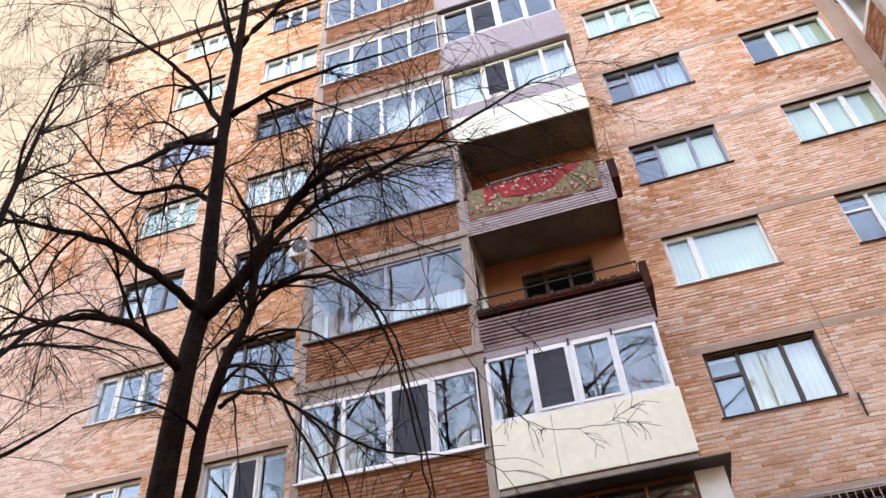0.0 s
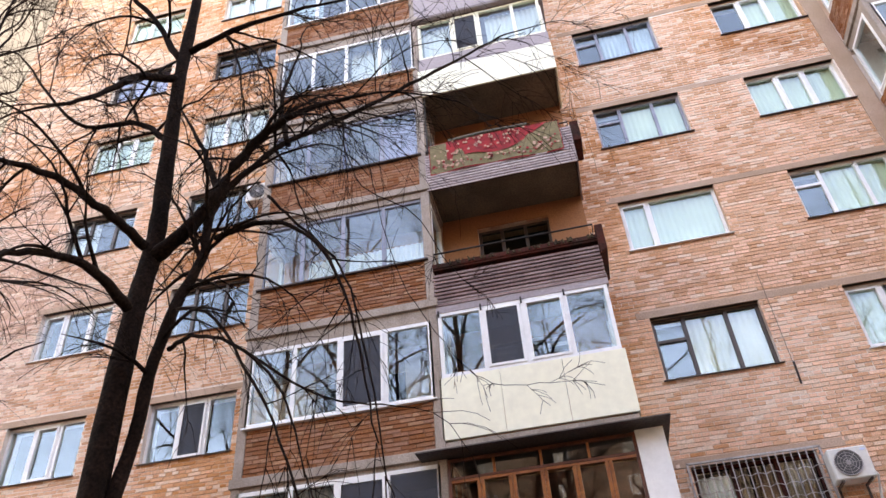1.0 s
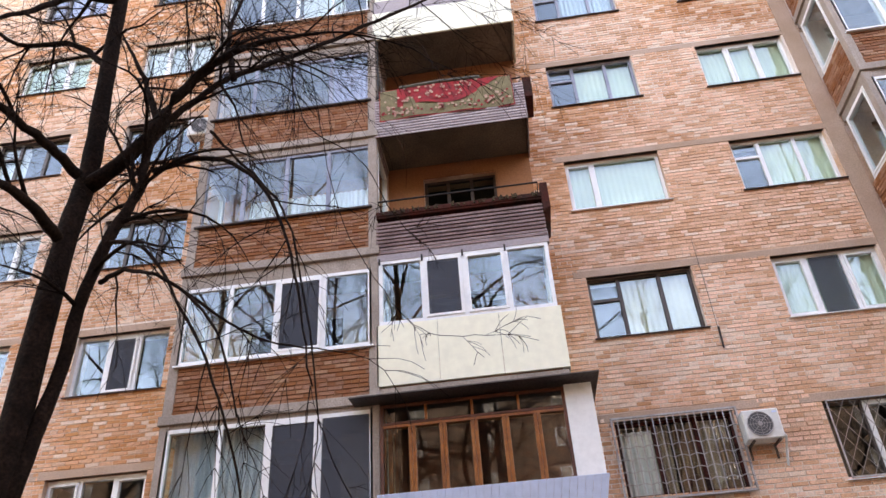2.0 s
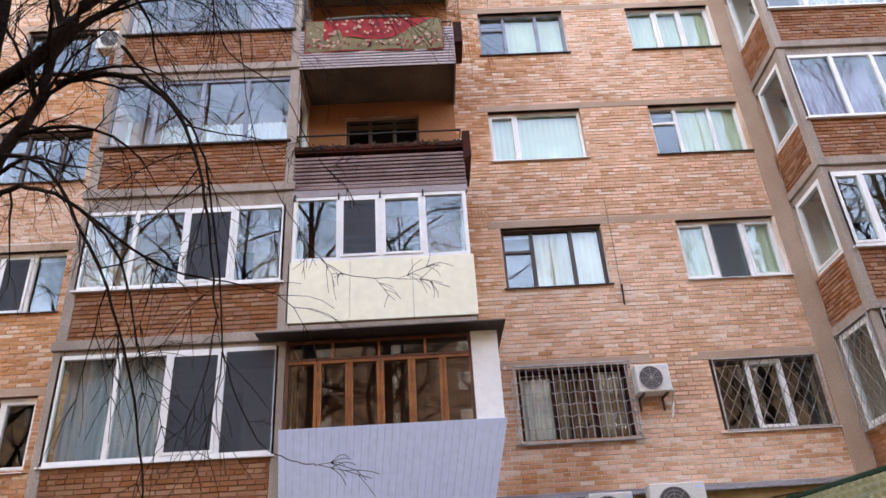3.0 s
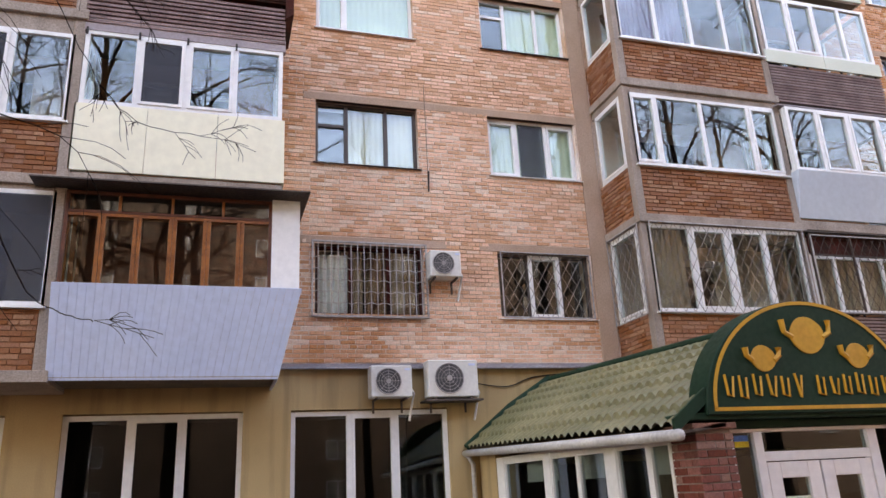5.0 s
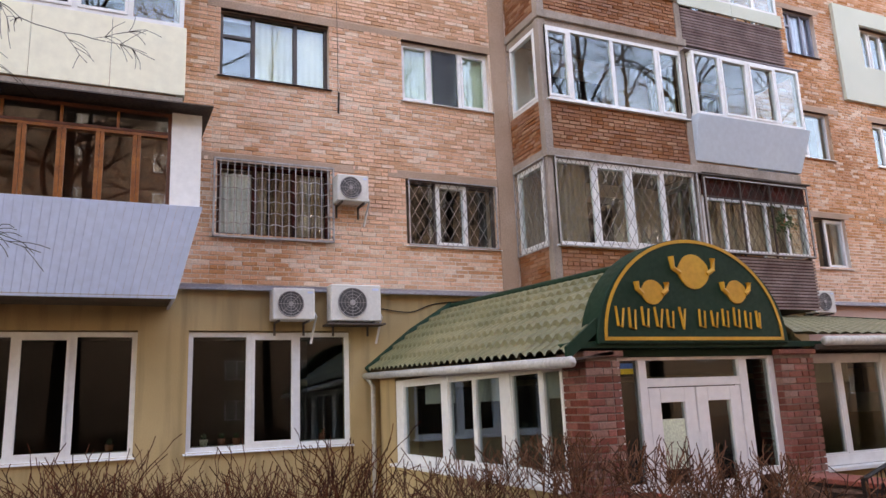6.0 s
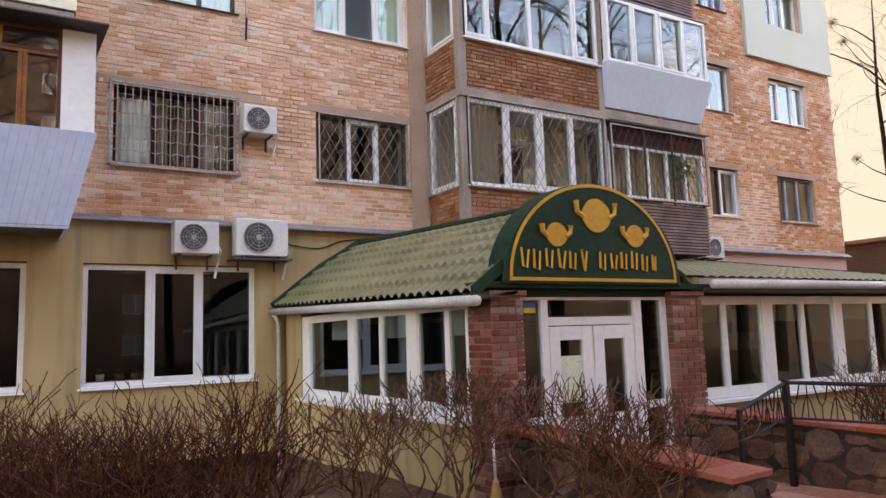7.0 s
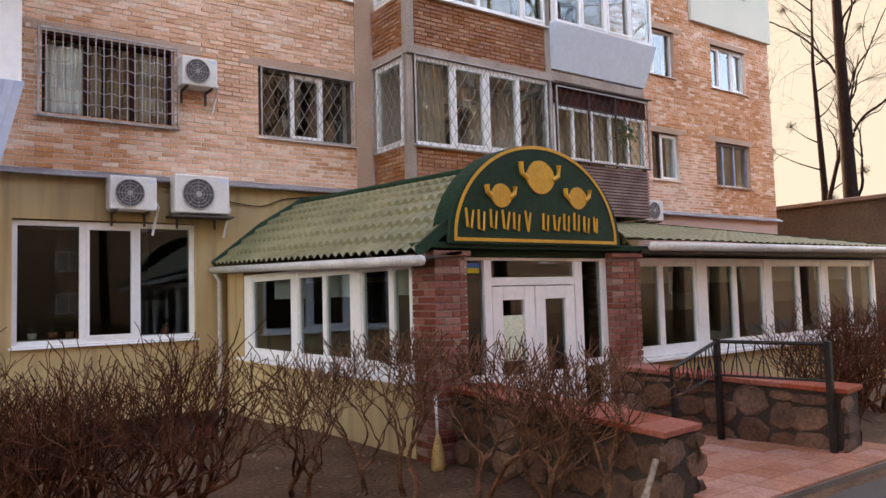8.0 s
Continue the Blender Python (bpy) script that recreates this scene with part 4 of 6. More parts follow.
solid("wall_cafe_side", Shape().hexa([(SX, FY + 0.42, -0.6), (SX + 0.3, FY + 0.42, -0.6), (SX + 0.3, WY - 0.01, -0.6), (SX, WY - 0.01, -0.6), (SX, FY + 0.42, BASE_Z - 0.02), (SX + 0.3, FY + 0.42, BASE_Z - 0.02), (SX + 0.3, WY - 0.01, BASE_Z), (SX, WY - 0.01, BASE_Z)]), M_STUCCO, "yellow rendered base wall of the cafe", "wall", "structure")
solid("wall_cafe_front", Shape().box(7.42, RX, FY + 0.12, FY + 0.42, -0.05, BASE_Z), M_STUCCO, "yellow rendered base wall of the cafe front", "wall", "structure")
solid("wall_cafe_east", Shape().box(RX - 0.3, RX, FY + 0.42, WY - 0.01, -0.05, 2.1), M_STUCCO, "yellow rendered end wall of the cafe", "wall", "structure")
solid("floor_cafe", Shape().box(SX + 0.3, RX - 0.3, FY + 0.4, 16.5, 0.1, 0.3), M_WOODDK, "dark cafe floor", "floor", "structure")
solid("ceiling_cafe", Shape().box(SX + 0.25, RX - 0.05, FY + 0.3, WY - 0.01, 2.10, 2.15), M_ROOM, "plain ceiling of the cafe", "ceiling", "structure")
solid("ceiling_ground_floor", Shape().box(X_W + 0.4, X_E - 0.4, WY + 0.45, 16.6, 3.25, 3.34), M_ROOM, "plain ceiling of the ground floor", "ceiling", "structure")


def strip_windows(x, y, z, rz, length, h, posts, mull, name):
    """A row of tall white window units with broad posts between; posts (start, end), mull: thin mullions."""
    COUNT["window"] += 1
    t = thing("window_%d" % COUNT["window"], pose(x, y, z, 0, 0, rz), name, "window", kind="structure")
    s = Shape().box(0, length, 0, 0.08, 0, 0.12).box(0, length, 0, 0.08, h - 0.09, h)
    part("window_frame", s, M_PVC, t, bevel=0.004)
    for a, b in posts:
        part("post", Shape().box(a, b, -0.012, 0.085, 0.0, h), M_PVC, t, bevel=0.006)
    edges = sorted([*posts, *[(m - 0.032, m + 0.032) for m in mull]])
    for m in mull:
        part("mullion", Shape().box(m - 0.032, m + 0.032, 0.003, 0.075, 0.12, h - 0.09), M_PVC, t, bevel=0.004)
    for (a, b), (c, d) in zip(edges, edges[1:]):
        if c - b > 0.08:
            sash = Shape()
            e = 0.022
            sash.box(b, b + e, 0.01, 0.07, 0.12, h - 0.09).box(c - e, c, 0.01, 0.07, 0.12, h - 0.09).box(b + e, c - e, 0.01, 0.07, 0.12, 0.12 + e).box(b + e, c - e, 0.01, 0.07, h - 0.09 - e, h - 0.09)
            part("sash", sash, M_PVC, t)
            p = part("pane", Shape().box(b + e * 0.5, c - e * 0.5, 0.036, 0.044, 0.13, h - 0.1), G_CAFE, t)
            p.visible_shadow = False
    part("window_sill", Shape().box(-0.02, length + 0.02, -0.14, 0.02, -0.05, -0.004), M_PVC, t, bevel=0.006)
    return t


# side run, seen along the wall: distances from its inner end
solid("wall_cafe_return", Shape().box(SX, SX + 0.25, 11.44, WY - 0.01, BASE_Z, 2.25), M_STUCCO, "yellow rendered return wall of the cafe", "wall", "structure")
strip_windows(SX + 0.02, 11.43, BASE_Z + 0.05, -90, 4.87, 1.28, [(0.0, 0.30), (1.78, 2.0), (3.50, 3.76), (4.82, 4.87)], [2.78, 4.42], "row of tall white plastic cafe windows")
strip_windows(7.46, FY + 0.17, BASE_Z + 0.04, 0, 6.7, 1.30, [(0.0, 0.06), (1.42, 1.66), (3.10, 3.32), (4.82, 5.04), (6.60, 6.7)], [0.66, 2.36, 4.12, 5.82], "row of tall white plastic cafe windows")

# brick gate pillars
RNGP = random.Random(3)


def pillar(x, y, w, d, z1):
    t = thing("brick_pillar", pose(x, y, 0), "dark red clinker brick pillar beside the cafe door", "pillar", "pillars of the cafe door")
    part("core", Shape().box(0.012, w - 0.012, 0.012, d - 0.012, -0.03, z1), M_CLINKJ, t, "grey mortar")
    part("capstone", Shape().box(-0.04, w + 0.04, -0.04, d + 0.04, z1, z1 + 0.06), M_CLINKER, t, bevel=0.01)
    full = Shape().box(0, 0.20, 0, 0.014, 0, 0.062).mesh("brick", M_CLINKER, 0.004)
    half = Shape().box(0, 0.095, 0, 0.014, 0, 0.062).mesh("brick", M_CLINKER, 0.004)
    for row in range(int(z1 / 0.074)):
        z = row * 0.074
        for side, L in ((0, w), (1, d)):
            x0, odd = 0.0, (row + side) % 2
            while x0 < L - 0.05:
                short = (odd and x0 == 0.0) or L - x0 < 0.2
                me = half if short else full
                ob = new("brick", me)
                ob.parent = t
                q = RNGP.uniform(-0.003, 0.003)
                ob.matrix_basis = pose(x0, q, z) if side == 0 else pose(q, d - x0, z, 0, 0, -90)
                x0 += (0.095 if short else 0.20) + 0.01
    return t


pillar(SX - 0.02, FY - 0.04, 0.40, 0.42, 2.10)
pillar(6.92, FY - 0.04, 0.50, 0.42, 2.10)

# the door unit
D0, D1, DY, DZ0, DZ1 = 4.69, 6.92, FY + 0.06, 0.36, 2.10
door = thing("door_1", pose(D0, DY, DZ0), "white plastic double door with glazed side lights and transom", "door", kind="structure")
dw, dh = D1 - D0, DZ1 - DZ0
part("door_frame", Shape().box(0, 0.07, 0, 0.08, 0, dh).box(dw - 0.09, dw, 0, 0.08, 0, dh).box(0.07, dw - 0.09, 0, 0.08, dh - 0.035, dh).box(0.30, 0.40, -0.01, 0.08, 0, dh - 0.035).box(1.68, 1.80, -0.01, 0.08, 0, dh - 0.035).box(0.40, 1.68, -0.005, 0.08, 1.43, 1.52), M_PVC, door, bevel=0.004)
part("door_frame", Shape().box(0.07, 0.30, 0, 0.08, 0.40, 0.48).box(1.80, dw - 0.09, 0, 0.08, 0.46, 0.54), M_PVC, door, bevel=0.004)
for a, b in ((0.41, 1.03), (1.05, 1.67)):
    leaf = part("door_leaf", Shape().box(a, a + 0.15, 0.0, 0.07, 0.02, 1.42).box(b - 0.15, b, 0.0, 0.07, 0.02, 1.42).box(a + 0.15, b - 0.15, 0, 0.07, 1.27, 1.42).box(a + 0.15, b - 0.15, 0, 0.07, 0.02, 0.45), M_PVC, door, bevel=0.005)
    p = part("pane", Shape().box(a + 0.14, b - 0.14, 0.032, 0.04, 0.44, 1.28), G_CAFE, leaf)
    p.visible_shadow = False
    part("handle", Shape().tube([(a + 0.05 if a > 1 else b - 0.05, -0.05, 0.62), (a + 0.05 if a > 1 else b - 0.05, -0.05, 0.95)], [0.012, 0.012]).box((a + 0.045 if a > 1 else b - 0.055), (a + 0.055 if a > 1 else b - 0.045), -0.05, 0.0, 0.66, 0.68), M_PVC, leaf, "white bar handle")
for a, b, c, d in ((0.07, 0.30, 0.02, dh - 0.03), (1.80, dw - 0.09, 0.02, dh - 0.03), (0.40, 1.68, 1.51, dh - 0.03)):
    p = part("pane", Shape().box(a, b, 0.032, 0.04, c, d), G_CAFE, door)
    p.visible_shadow = False
FLAG = thing("sticker", pose(D0 + 0.1, DY + 0.026, DZ0 + 1.57), "small blue and yellow sticker on the door glass", "sticker")
part("upper_half", Shape().box(0, 0.16, 0, 0.003, 0.055, 0.11), M_FLAGB, FLAG)
part("lower_half", Shape().box(0, 0.16, 0, 0.003, 0, 0.055), M_FLAGY, FLAG)
notice = solid("notice", Shape().box(D0 + 0.57, D0 + 0.87, DY + 0.025, DY + 0.03, DZ0 + 0.6, DZ0 + 1.1), M_CURTAINS[1], "pale green paper notice on the door glass", "notice")

# fascia, roof sheets, gutters
solid("fascia", Shape().box(SX - 0.15, 7.6, FY - 0.1, FY + 0.25, 2.18, 2.25), M_GREEN, "dark green board over the cafe door", "fascia", "structure", bevel=0.008)
solid("fascia_lower", Shape().box(4.69, 6.92, FY + 0.03, FY + 0.2, 2.102, 2.178), M_GREEN, "dark green board under the sign", "fascia", "structure", bevel=0.004)
RIDGE_X, RIDGE_Z = 5.70, 3.40
roof_t = thing("cafe_roof", pose(0, 0, 0), "gabled green metal tile roof of the cafe", "roof")


def left_slope(u, v):
    """u runs along the eave, v from eave to ridge."""
    y = 6.02 + u * (WY - 6.04)
    s = 1 - v
    bow = 0.07 * math.sin(math.pi * v)
    x = 4.06 + v * (RIDGE_X - 4.06)
    z0 = 2.13 + 0.18 * u
    z = z0 + v * (RIDGE_Z - 0.20 + 0.24 * u - z0) + bow
    roll = 0.062 * (abs(math.sin(math.pi * (y - 6.28) / 0.19)) ** 0.8 - 0.5)
    tread = 0.05 * ((v * 7.0) % 1.0 - 0.5)
    return (x, y, z + roll - tread)


part("roof_sheet", Shape().grid(left_slope, 248, 70), M_ROOFGREEN, roof_t, "green rolled metal tiles", smooth=False)


def right_slope(u, v):
    x, y, z = left_slope(u, v)
    return (2 * RIDGE_X - x, y, z)


part("roof_sheet", Shape().grid(right_slope, 120, 70), M_ROOFGREEN, roof_t, "green rolled metal tiles")
part("ridge_cap", Shape().tube([(RIDGE_X, 6.3, RIDGE_Z - 0.19), (RIDGE_X, WY - 0.02, RIDGE_Z + 0.05)], [0.06, 0.06], 10), M_GREEN, roof_t, "dark green ridge cap")
part("verge_trim", Shape().tube([(4.06, WY - 0.06, 2.33), (4.9, WY - 0.06, 2.99), (RIDGE_X, WY - 0.06, 3.48)], [0.06, 0.06, 0.06], 8), M_GREEN, roof_t, "dark green verge trim")
part("verge_trim", Shape().hexa([(4.02, 6.00, 2.06), (4.02, 6.04, 2.06), (4.40, 6.04, 2.34), (4.40, 6.00, 2.34), (4.02, 6.00, 2.20), (4.02, 6.04, 2.20), (4.40, 6.04, 2.48), (4.40, 6.00, 2.48)]), M_GREEN, roof_t, "dark green verge trim")
part("gutter", Shape().tube([(4.03, 5.95, 2.05), (4.03, WY - 0.05, 2.23)], [0.055, 0.055], 8), M_GUTTER, roof_t, "dented pale gutter", smooth=True)
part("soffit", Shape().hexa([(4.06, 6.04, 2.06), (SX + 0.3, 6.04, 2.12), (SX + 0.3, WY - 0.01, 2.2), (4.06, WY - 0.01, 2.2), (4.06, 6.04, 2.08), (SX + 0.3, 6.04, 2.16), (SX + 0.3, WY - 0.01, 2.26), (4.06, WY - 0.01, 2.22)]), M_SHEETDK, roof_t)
solid("downpipe", Shape().tube([(4.06, WY - 0.07, 2.20), (4.16, WY - 0.07, 2.05), (4.16, WY - 0.07, -0.5)], [0.04, 0.04, 0.04], 10), M_GUTTER, "pale drain pipe at the cafe wall", "downpipe", smooth=True)

wing = thing("cafe_wing_roof", pose(0, 0, 0), "low green metal tile roof over the cafe wing", "roof")


def wing_slope(u, v):
    x = 7.3 + u * (RX + 0.3 - 7.3)
    y = 5.95 + v * (WY - 5.96)
    z = 2.32 + v * 1.06
    return (x, y, z + 0.03 * (abs(math.sin(math.pi * x / 0.19)) - 0.5) - 0.035 * ((v * 17) % 1.0 - 0.5))


part("roof_sheet", Shape().grid(wing_slope, 200, 68), M_ROOFGREEN, wing, "green rolled metal tiles")
part("gutter", Shape().tube([(7.45, 5.9, 2.24), (RX + 0.35, 5.9, 2.28)], [0.055, 0.055], 8), M_GUTTER, wing, "pale gutter", smooth=True)
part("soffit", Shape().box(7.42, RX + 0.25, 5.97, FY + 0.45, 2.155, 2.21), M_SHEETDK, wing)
part("verge_trim", Shape().hexa([(RX + 0.30, 5.93, 2.22), (RX + 0.35, 5.93, 2.22), (RX + 0.35, WY, 3.3), (RX + 0.30, WY, 3.3), (RX + 0.30, 5.93, 2.36), (RX + 0.35, 5.93, 2.36), (RX + 0.35, WY, 3.42), (RX + 0.30, WY, 3.42)]), M_GREEN, wing)

# the half-round sign
sign = thing("shop_sign", pose(5.68, 5.98, 2.22), "half-round dark green sign with golden border, discs and bars", "sign")


def arch(rx, rz, n=40, z0=0.0):
    return [(rx * math.cos(math.pi * i / n), z0 + rz * math.sin(math.pi * i / n)) for i in range(n + 1)]


part("board", Shape().prism(list(reversed(arch(1.30, 1.12))), 0.0, 0.30), M_GREEN, sign, "dark green arched board", bevel=0.012)
BORD = Shape()
outer, inner = arch(1.22, 1.06, 40, 0.055), arch(1.185, 1.025, 40, 0.055)
for i in range(40):
    (ax, az), (bx, bz), (cx, cz), (ex, ez) = outer[i], outer[i + 1], inner[i + 1], inner[i]
    BORD.hexa([(ax, -0.008, az), (bx, -0.008, bz), (cx, -0.008, cz), (ex, -0.008, ez), (ax, 0.004, az), (bx, 0.004, bz), (cx, 0.004, cz), (ex, 0.004, ez)])
BORD.box(-1.22, 1.22, -0.008, 0.004, 0.035, 0.07)
part("border", BORD, M_YELLOW, sign, "thin golden border")
for x, z, r in ((-0.58, 0.53, 0.14), (0.0, 0.765, 0.205), (0.58, 0.56, 0.14)):
    part("disc", Shape().prism(list(reversed([(x + r * math.cos(i * 0.2244) * (1 + 0.05 * math.sin(i)), z + r * 0.92 * math.sin(i * 0.2244)) for i in range(28)])), -0.014, 0.004), M_YELLOW, sign, "golden plain disc", bevel=0.003)
    for s in (-1, 1):
        part("stroke", Shape().tube([(x + s * r * 0.9, -0.006, z - 0.02), (x + s * r * 1.35, -0.006, z + 0.03), (x + s * r * 1.4, -0.006, z + r * 0.75)], [0.028, 0.03, 0.035], 6), M_YELLOW, sign, "golden stroke")
RNGS = random.Random(12)
x = -1.07
for word in (6, 6):
    for i in range(word):
        wd = 0.143 if i < word - 1 else 0.09
        lean = RNGS.uniform(-0.02, 0.03)
        h0, h1 = 0.16 + RNGS.uniform(-0.015, 0.015), 0.37 + RNGS.uniform(-0.02, 0.02)
        BAR = Shape()
        BAR.tube([(x + 0.01, -0.006, h1), (x + 0.02 + lean, -0.006, h0 + 0.02), (x + wd * 0.5, -0.006, h0), (x + wd * 0.7 + lean, -0.006, h1 - 0.02)], [0.013, 0.016, 0.014, 0.012], 5)
        part("bar", BAR, M_YELLOW, sign, "golden painted bar")
        x += wd + 0.02
    x += 0.16

# ---- walls and paving at the entrance ----
RNGW = random.Random(21)


def stone_wall(x0, y0, x1, y1, thick, z_start, z_end, label):
    """A rubble wall along a line, with single stones on its faces and red cap tiles."""
    L = math.hypot(x1 - x0, y1 - y0)
    ang = math.degrees(math.atan2(y1 - y0, x1 - x0))
    t = thing("stone_wall", pose(x0, y0, 0, 0, 0, ang), label, "low wall", "walls of the entrance")
    part("core", Shape().hexa([(0, 0.02, -0.05), (L, 0.02, -0.05), (L, thick - 0.02, -0.05), (0, thick - 0.02, -0.05), (0, 0.02, z_start - 0.05), (L, 0.02, z_end - 0.05), (L, thick - 0.02, z_end - 0.05), (0, thick - 0.02, z_start - 0.05)]), M_STONEJ, t, "grey mortar")

    def stone(cx, cz, rx, rz, face):
        n = 7
        ph = RNGW.uniform(0, 6)
        pts = [(cx + rx * (1 + RNGW.uniform(-0.2, 0.15)) * math.cos(ph + 2 * math.pi * i / n), cz + rz * (1 + RNGW.uniform(-0.2, 0.15)) * math.sin(ph + 2 * math.pi * i / n)) for i in range(n)]
        s = Shape()
        b = 0
        h = RNGW.uniform(0.015, 0.04)
        s.v = [(p[0], 0.02, p[1]) for p in pts] + [(cx + (p[0] - cx) * 0.84, 0.02 - h + RNGW.uniform(-0.006, 0.006), cz + (p[1] - cz) * 0.84) for p in pts]
        s.f = [(i, (i + 1) % n, n + (i + 1) % n, n + i) for i in range(n)] + [tuple(n + i for i in range(n))]
        if face == 1:
            s.v = [(q[0], thick - q[1], q[2]) for q in s.v]
        if face == 2:
            s.v = [(L - 0.02 + (0.02 - q[1]), q[0], q[2]) for q in s.v]
        ob = part("stone", s, M_STONE, t, smooth=False)
        return ob
    for face, length in ((0, L), (1, L), (2, thick)):
        x = 0.1
        while x < length - 0.03:
            top = z_start + (z_end - z_start) * (x / L if face < 2 else 1) - 0.08
            wd = RNGW.uniform(0.13, 0.21) if face < 2 else 0.17
            z = 0.0
            while z < top - 0.05:
                hh = min(RNGW.uniform(0.09, 0.16), (top - z) / 2)
                stone(x + RNGW.uniform(-0.03, 0.03), z + hh, wd * 1.10, hh * 1.12, face)
                z += hh * 2 + 0.012
            x += wd * 1.9
    n = max(2, int(L / 0.3))
    for i in range(n):
        a, b = i / n, (i + 1) / n
        za, zb = z_start + (z_end - z_start) * a, z_start + (z_end - z_start) * b
        xa, xb = a * (L + 0.04), b * (L + 0.04) - 0.006
        part("cap_tile", Shape().hexa([(xa, -0.04, za - 0.05), (xb, -0.04, zb - 0.05), (xb, thick + 0.04, zb - 0.05), (xa, thick + 0.04, za - 0.05), (xa, -0.04, za), (xb, -0.04, zb), (xb, thick + 0.04, zb), (xa, thick + 0.04, za)]), M_CAP, t, bevel=0.006)
    return t


stone_wall(4.46, 6.06, 4.66, 3.66, 0.46, 0.78, 0.62, "low rubble stone wall with red cap tiles by the path")
stone_wall(6.96, 6.06, 7.40, 3.62, 0.42, 0.79, 0.68, "low rubble stone wall with red cap tiles by the drive")
solid("terrace_base", Shape().box(5.02, 8.0, 3.25, 6.06, -0.05, 0.05), M_KERB, "grey concrete base of the entrance paving", "pavement", "structure")
PAVE = thing("entrance_paving", pose(0, 0, 0.05), "terracotta-red paving slabs before the cafe door", "paving", kind="structure")
slab_me = Shape().box(0, 0.29, 0, 0.29, 0, 0.025).mesh("paving_slab", M_PAVE, 0.004)
for i in range(10):
    for j in range(9):
        ob = new("paving_slab", slab_me)
        ob.parent, ob.location = PAVE, (5.03 + i * 0.297, 3.27 + j * 0.297, RNGW.uniform(-0.002, 0.002))
solid("step_lower", Shape().box(4.72, 6.92, 5.62, 6.2, 0.078, 0.21), M_PAVE, "terracotta step at the cafe door", "step", "structure", bevel=0.01)
solid("step_upper", Shape().box(4.72, 6.92, 5.92, 6.2, 0.21, 0.35), M_PAVE, "terracotta step at the cafe door", "step", "structure", bevel=0.01)

rail = thing("iron_railing", pose(0, 0, 0), "black wrought iron railing with looped infill", "railing")
PR = [(7.08, 4.80), (7.27, 3.70)]
for x, y in PR:
    part("post", Shape().box(x - 0.03, x + 0.03, y - 0.03, y + 0.03, 0.06, 1.15), M_IRON, rail, bevel=0.005)
part("post", Shape().box(6.20, 6.24, 4.72, 4.76, 0.06, 0.92), M_IRON, rail, bevel=0.004)
(ax, ay), (bx, by) = PR
part("top_rail", Shape().tube([(ax, ay, 1.12), (bx, by, 1.12)], [0.022, 0.022], 6), M_IRON, rail)
part("bottom_rail", Shape().tube([(ax, ay, 0.76), (bx, by, 0.76)], [0.014, 0.014], 6), M_IRON, rail)
part("stair_rail", Shape().tube([(ax, ay, 1.12), (6.22, 4.74, 0.90)], [0.02, 0.02], 6), M_IRON, rail)
part("stair_rail", Shape().tube([(ax, ay, 0.78), (6.22, 4.74, 0.60)], [0.012, 0.012], 6), M_IRON, rail)
for run, (p, q, zt, zb) in enumerate(((Vector((ax, ay, 0)), Vector((bx, by, 0)), (1.12, 1.12), (0.76, 0.76)), (Vector((ax, ay, 0)), Vector((6.22, 4.74, 0)), (1.12, 0.90), (0.78, 0.60)))):
    n = 8
    for i in range(n):
        pts = []
        for k in range(9):
            f = (i + k / 8) / n
            c = p.lerp(q, f)
            hi, lo = zt[0] + (zt[1] - zt[0]) * f, zb[0] + (zb[1] - zb[0]) * f
            w = math.sin(math.pi * k / 8)
            pts.append((c.x, c.y, hi - (hi - lo) * 0.62 * w if i % 2 == 0 else lo + (hi - lo) * 0.62 * w))
        part("loop", Shape().tube(pts, [0.007] * 9, 4), M_IRON, rail)
        c = p.lerp(q, (i + 0.5) / n)
        f = (i + 0.5) / n
        hi, lo = zt[0] + (zt[1] - zt[0]) * f, zb[0] + (zb[1] - zb[0]) * f
        part("bar", Shape().tube([(c.x, c.y, lo), (c.x, c.y, hi - (hi - lo) * 0.6 if i % 2 == 0 else hi)], [0.006, 0.006], 4), M_IRON, rail)

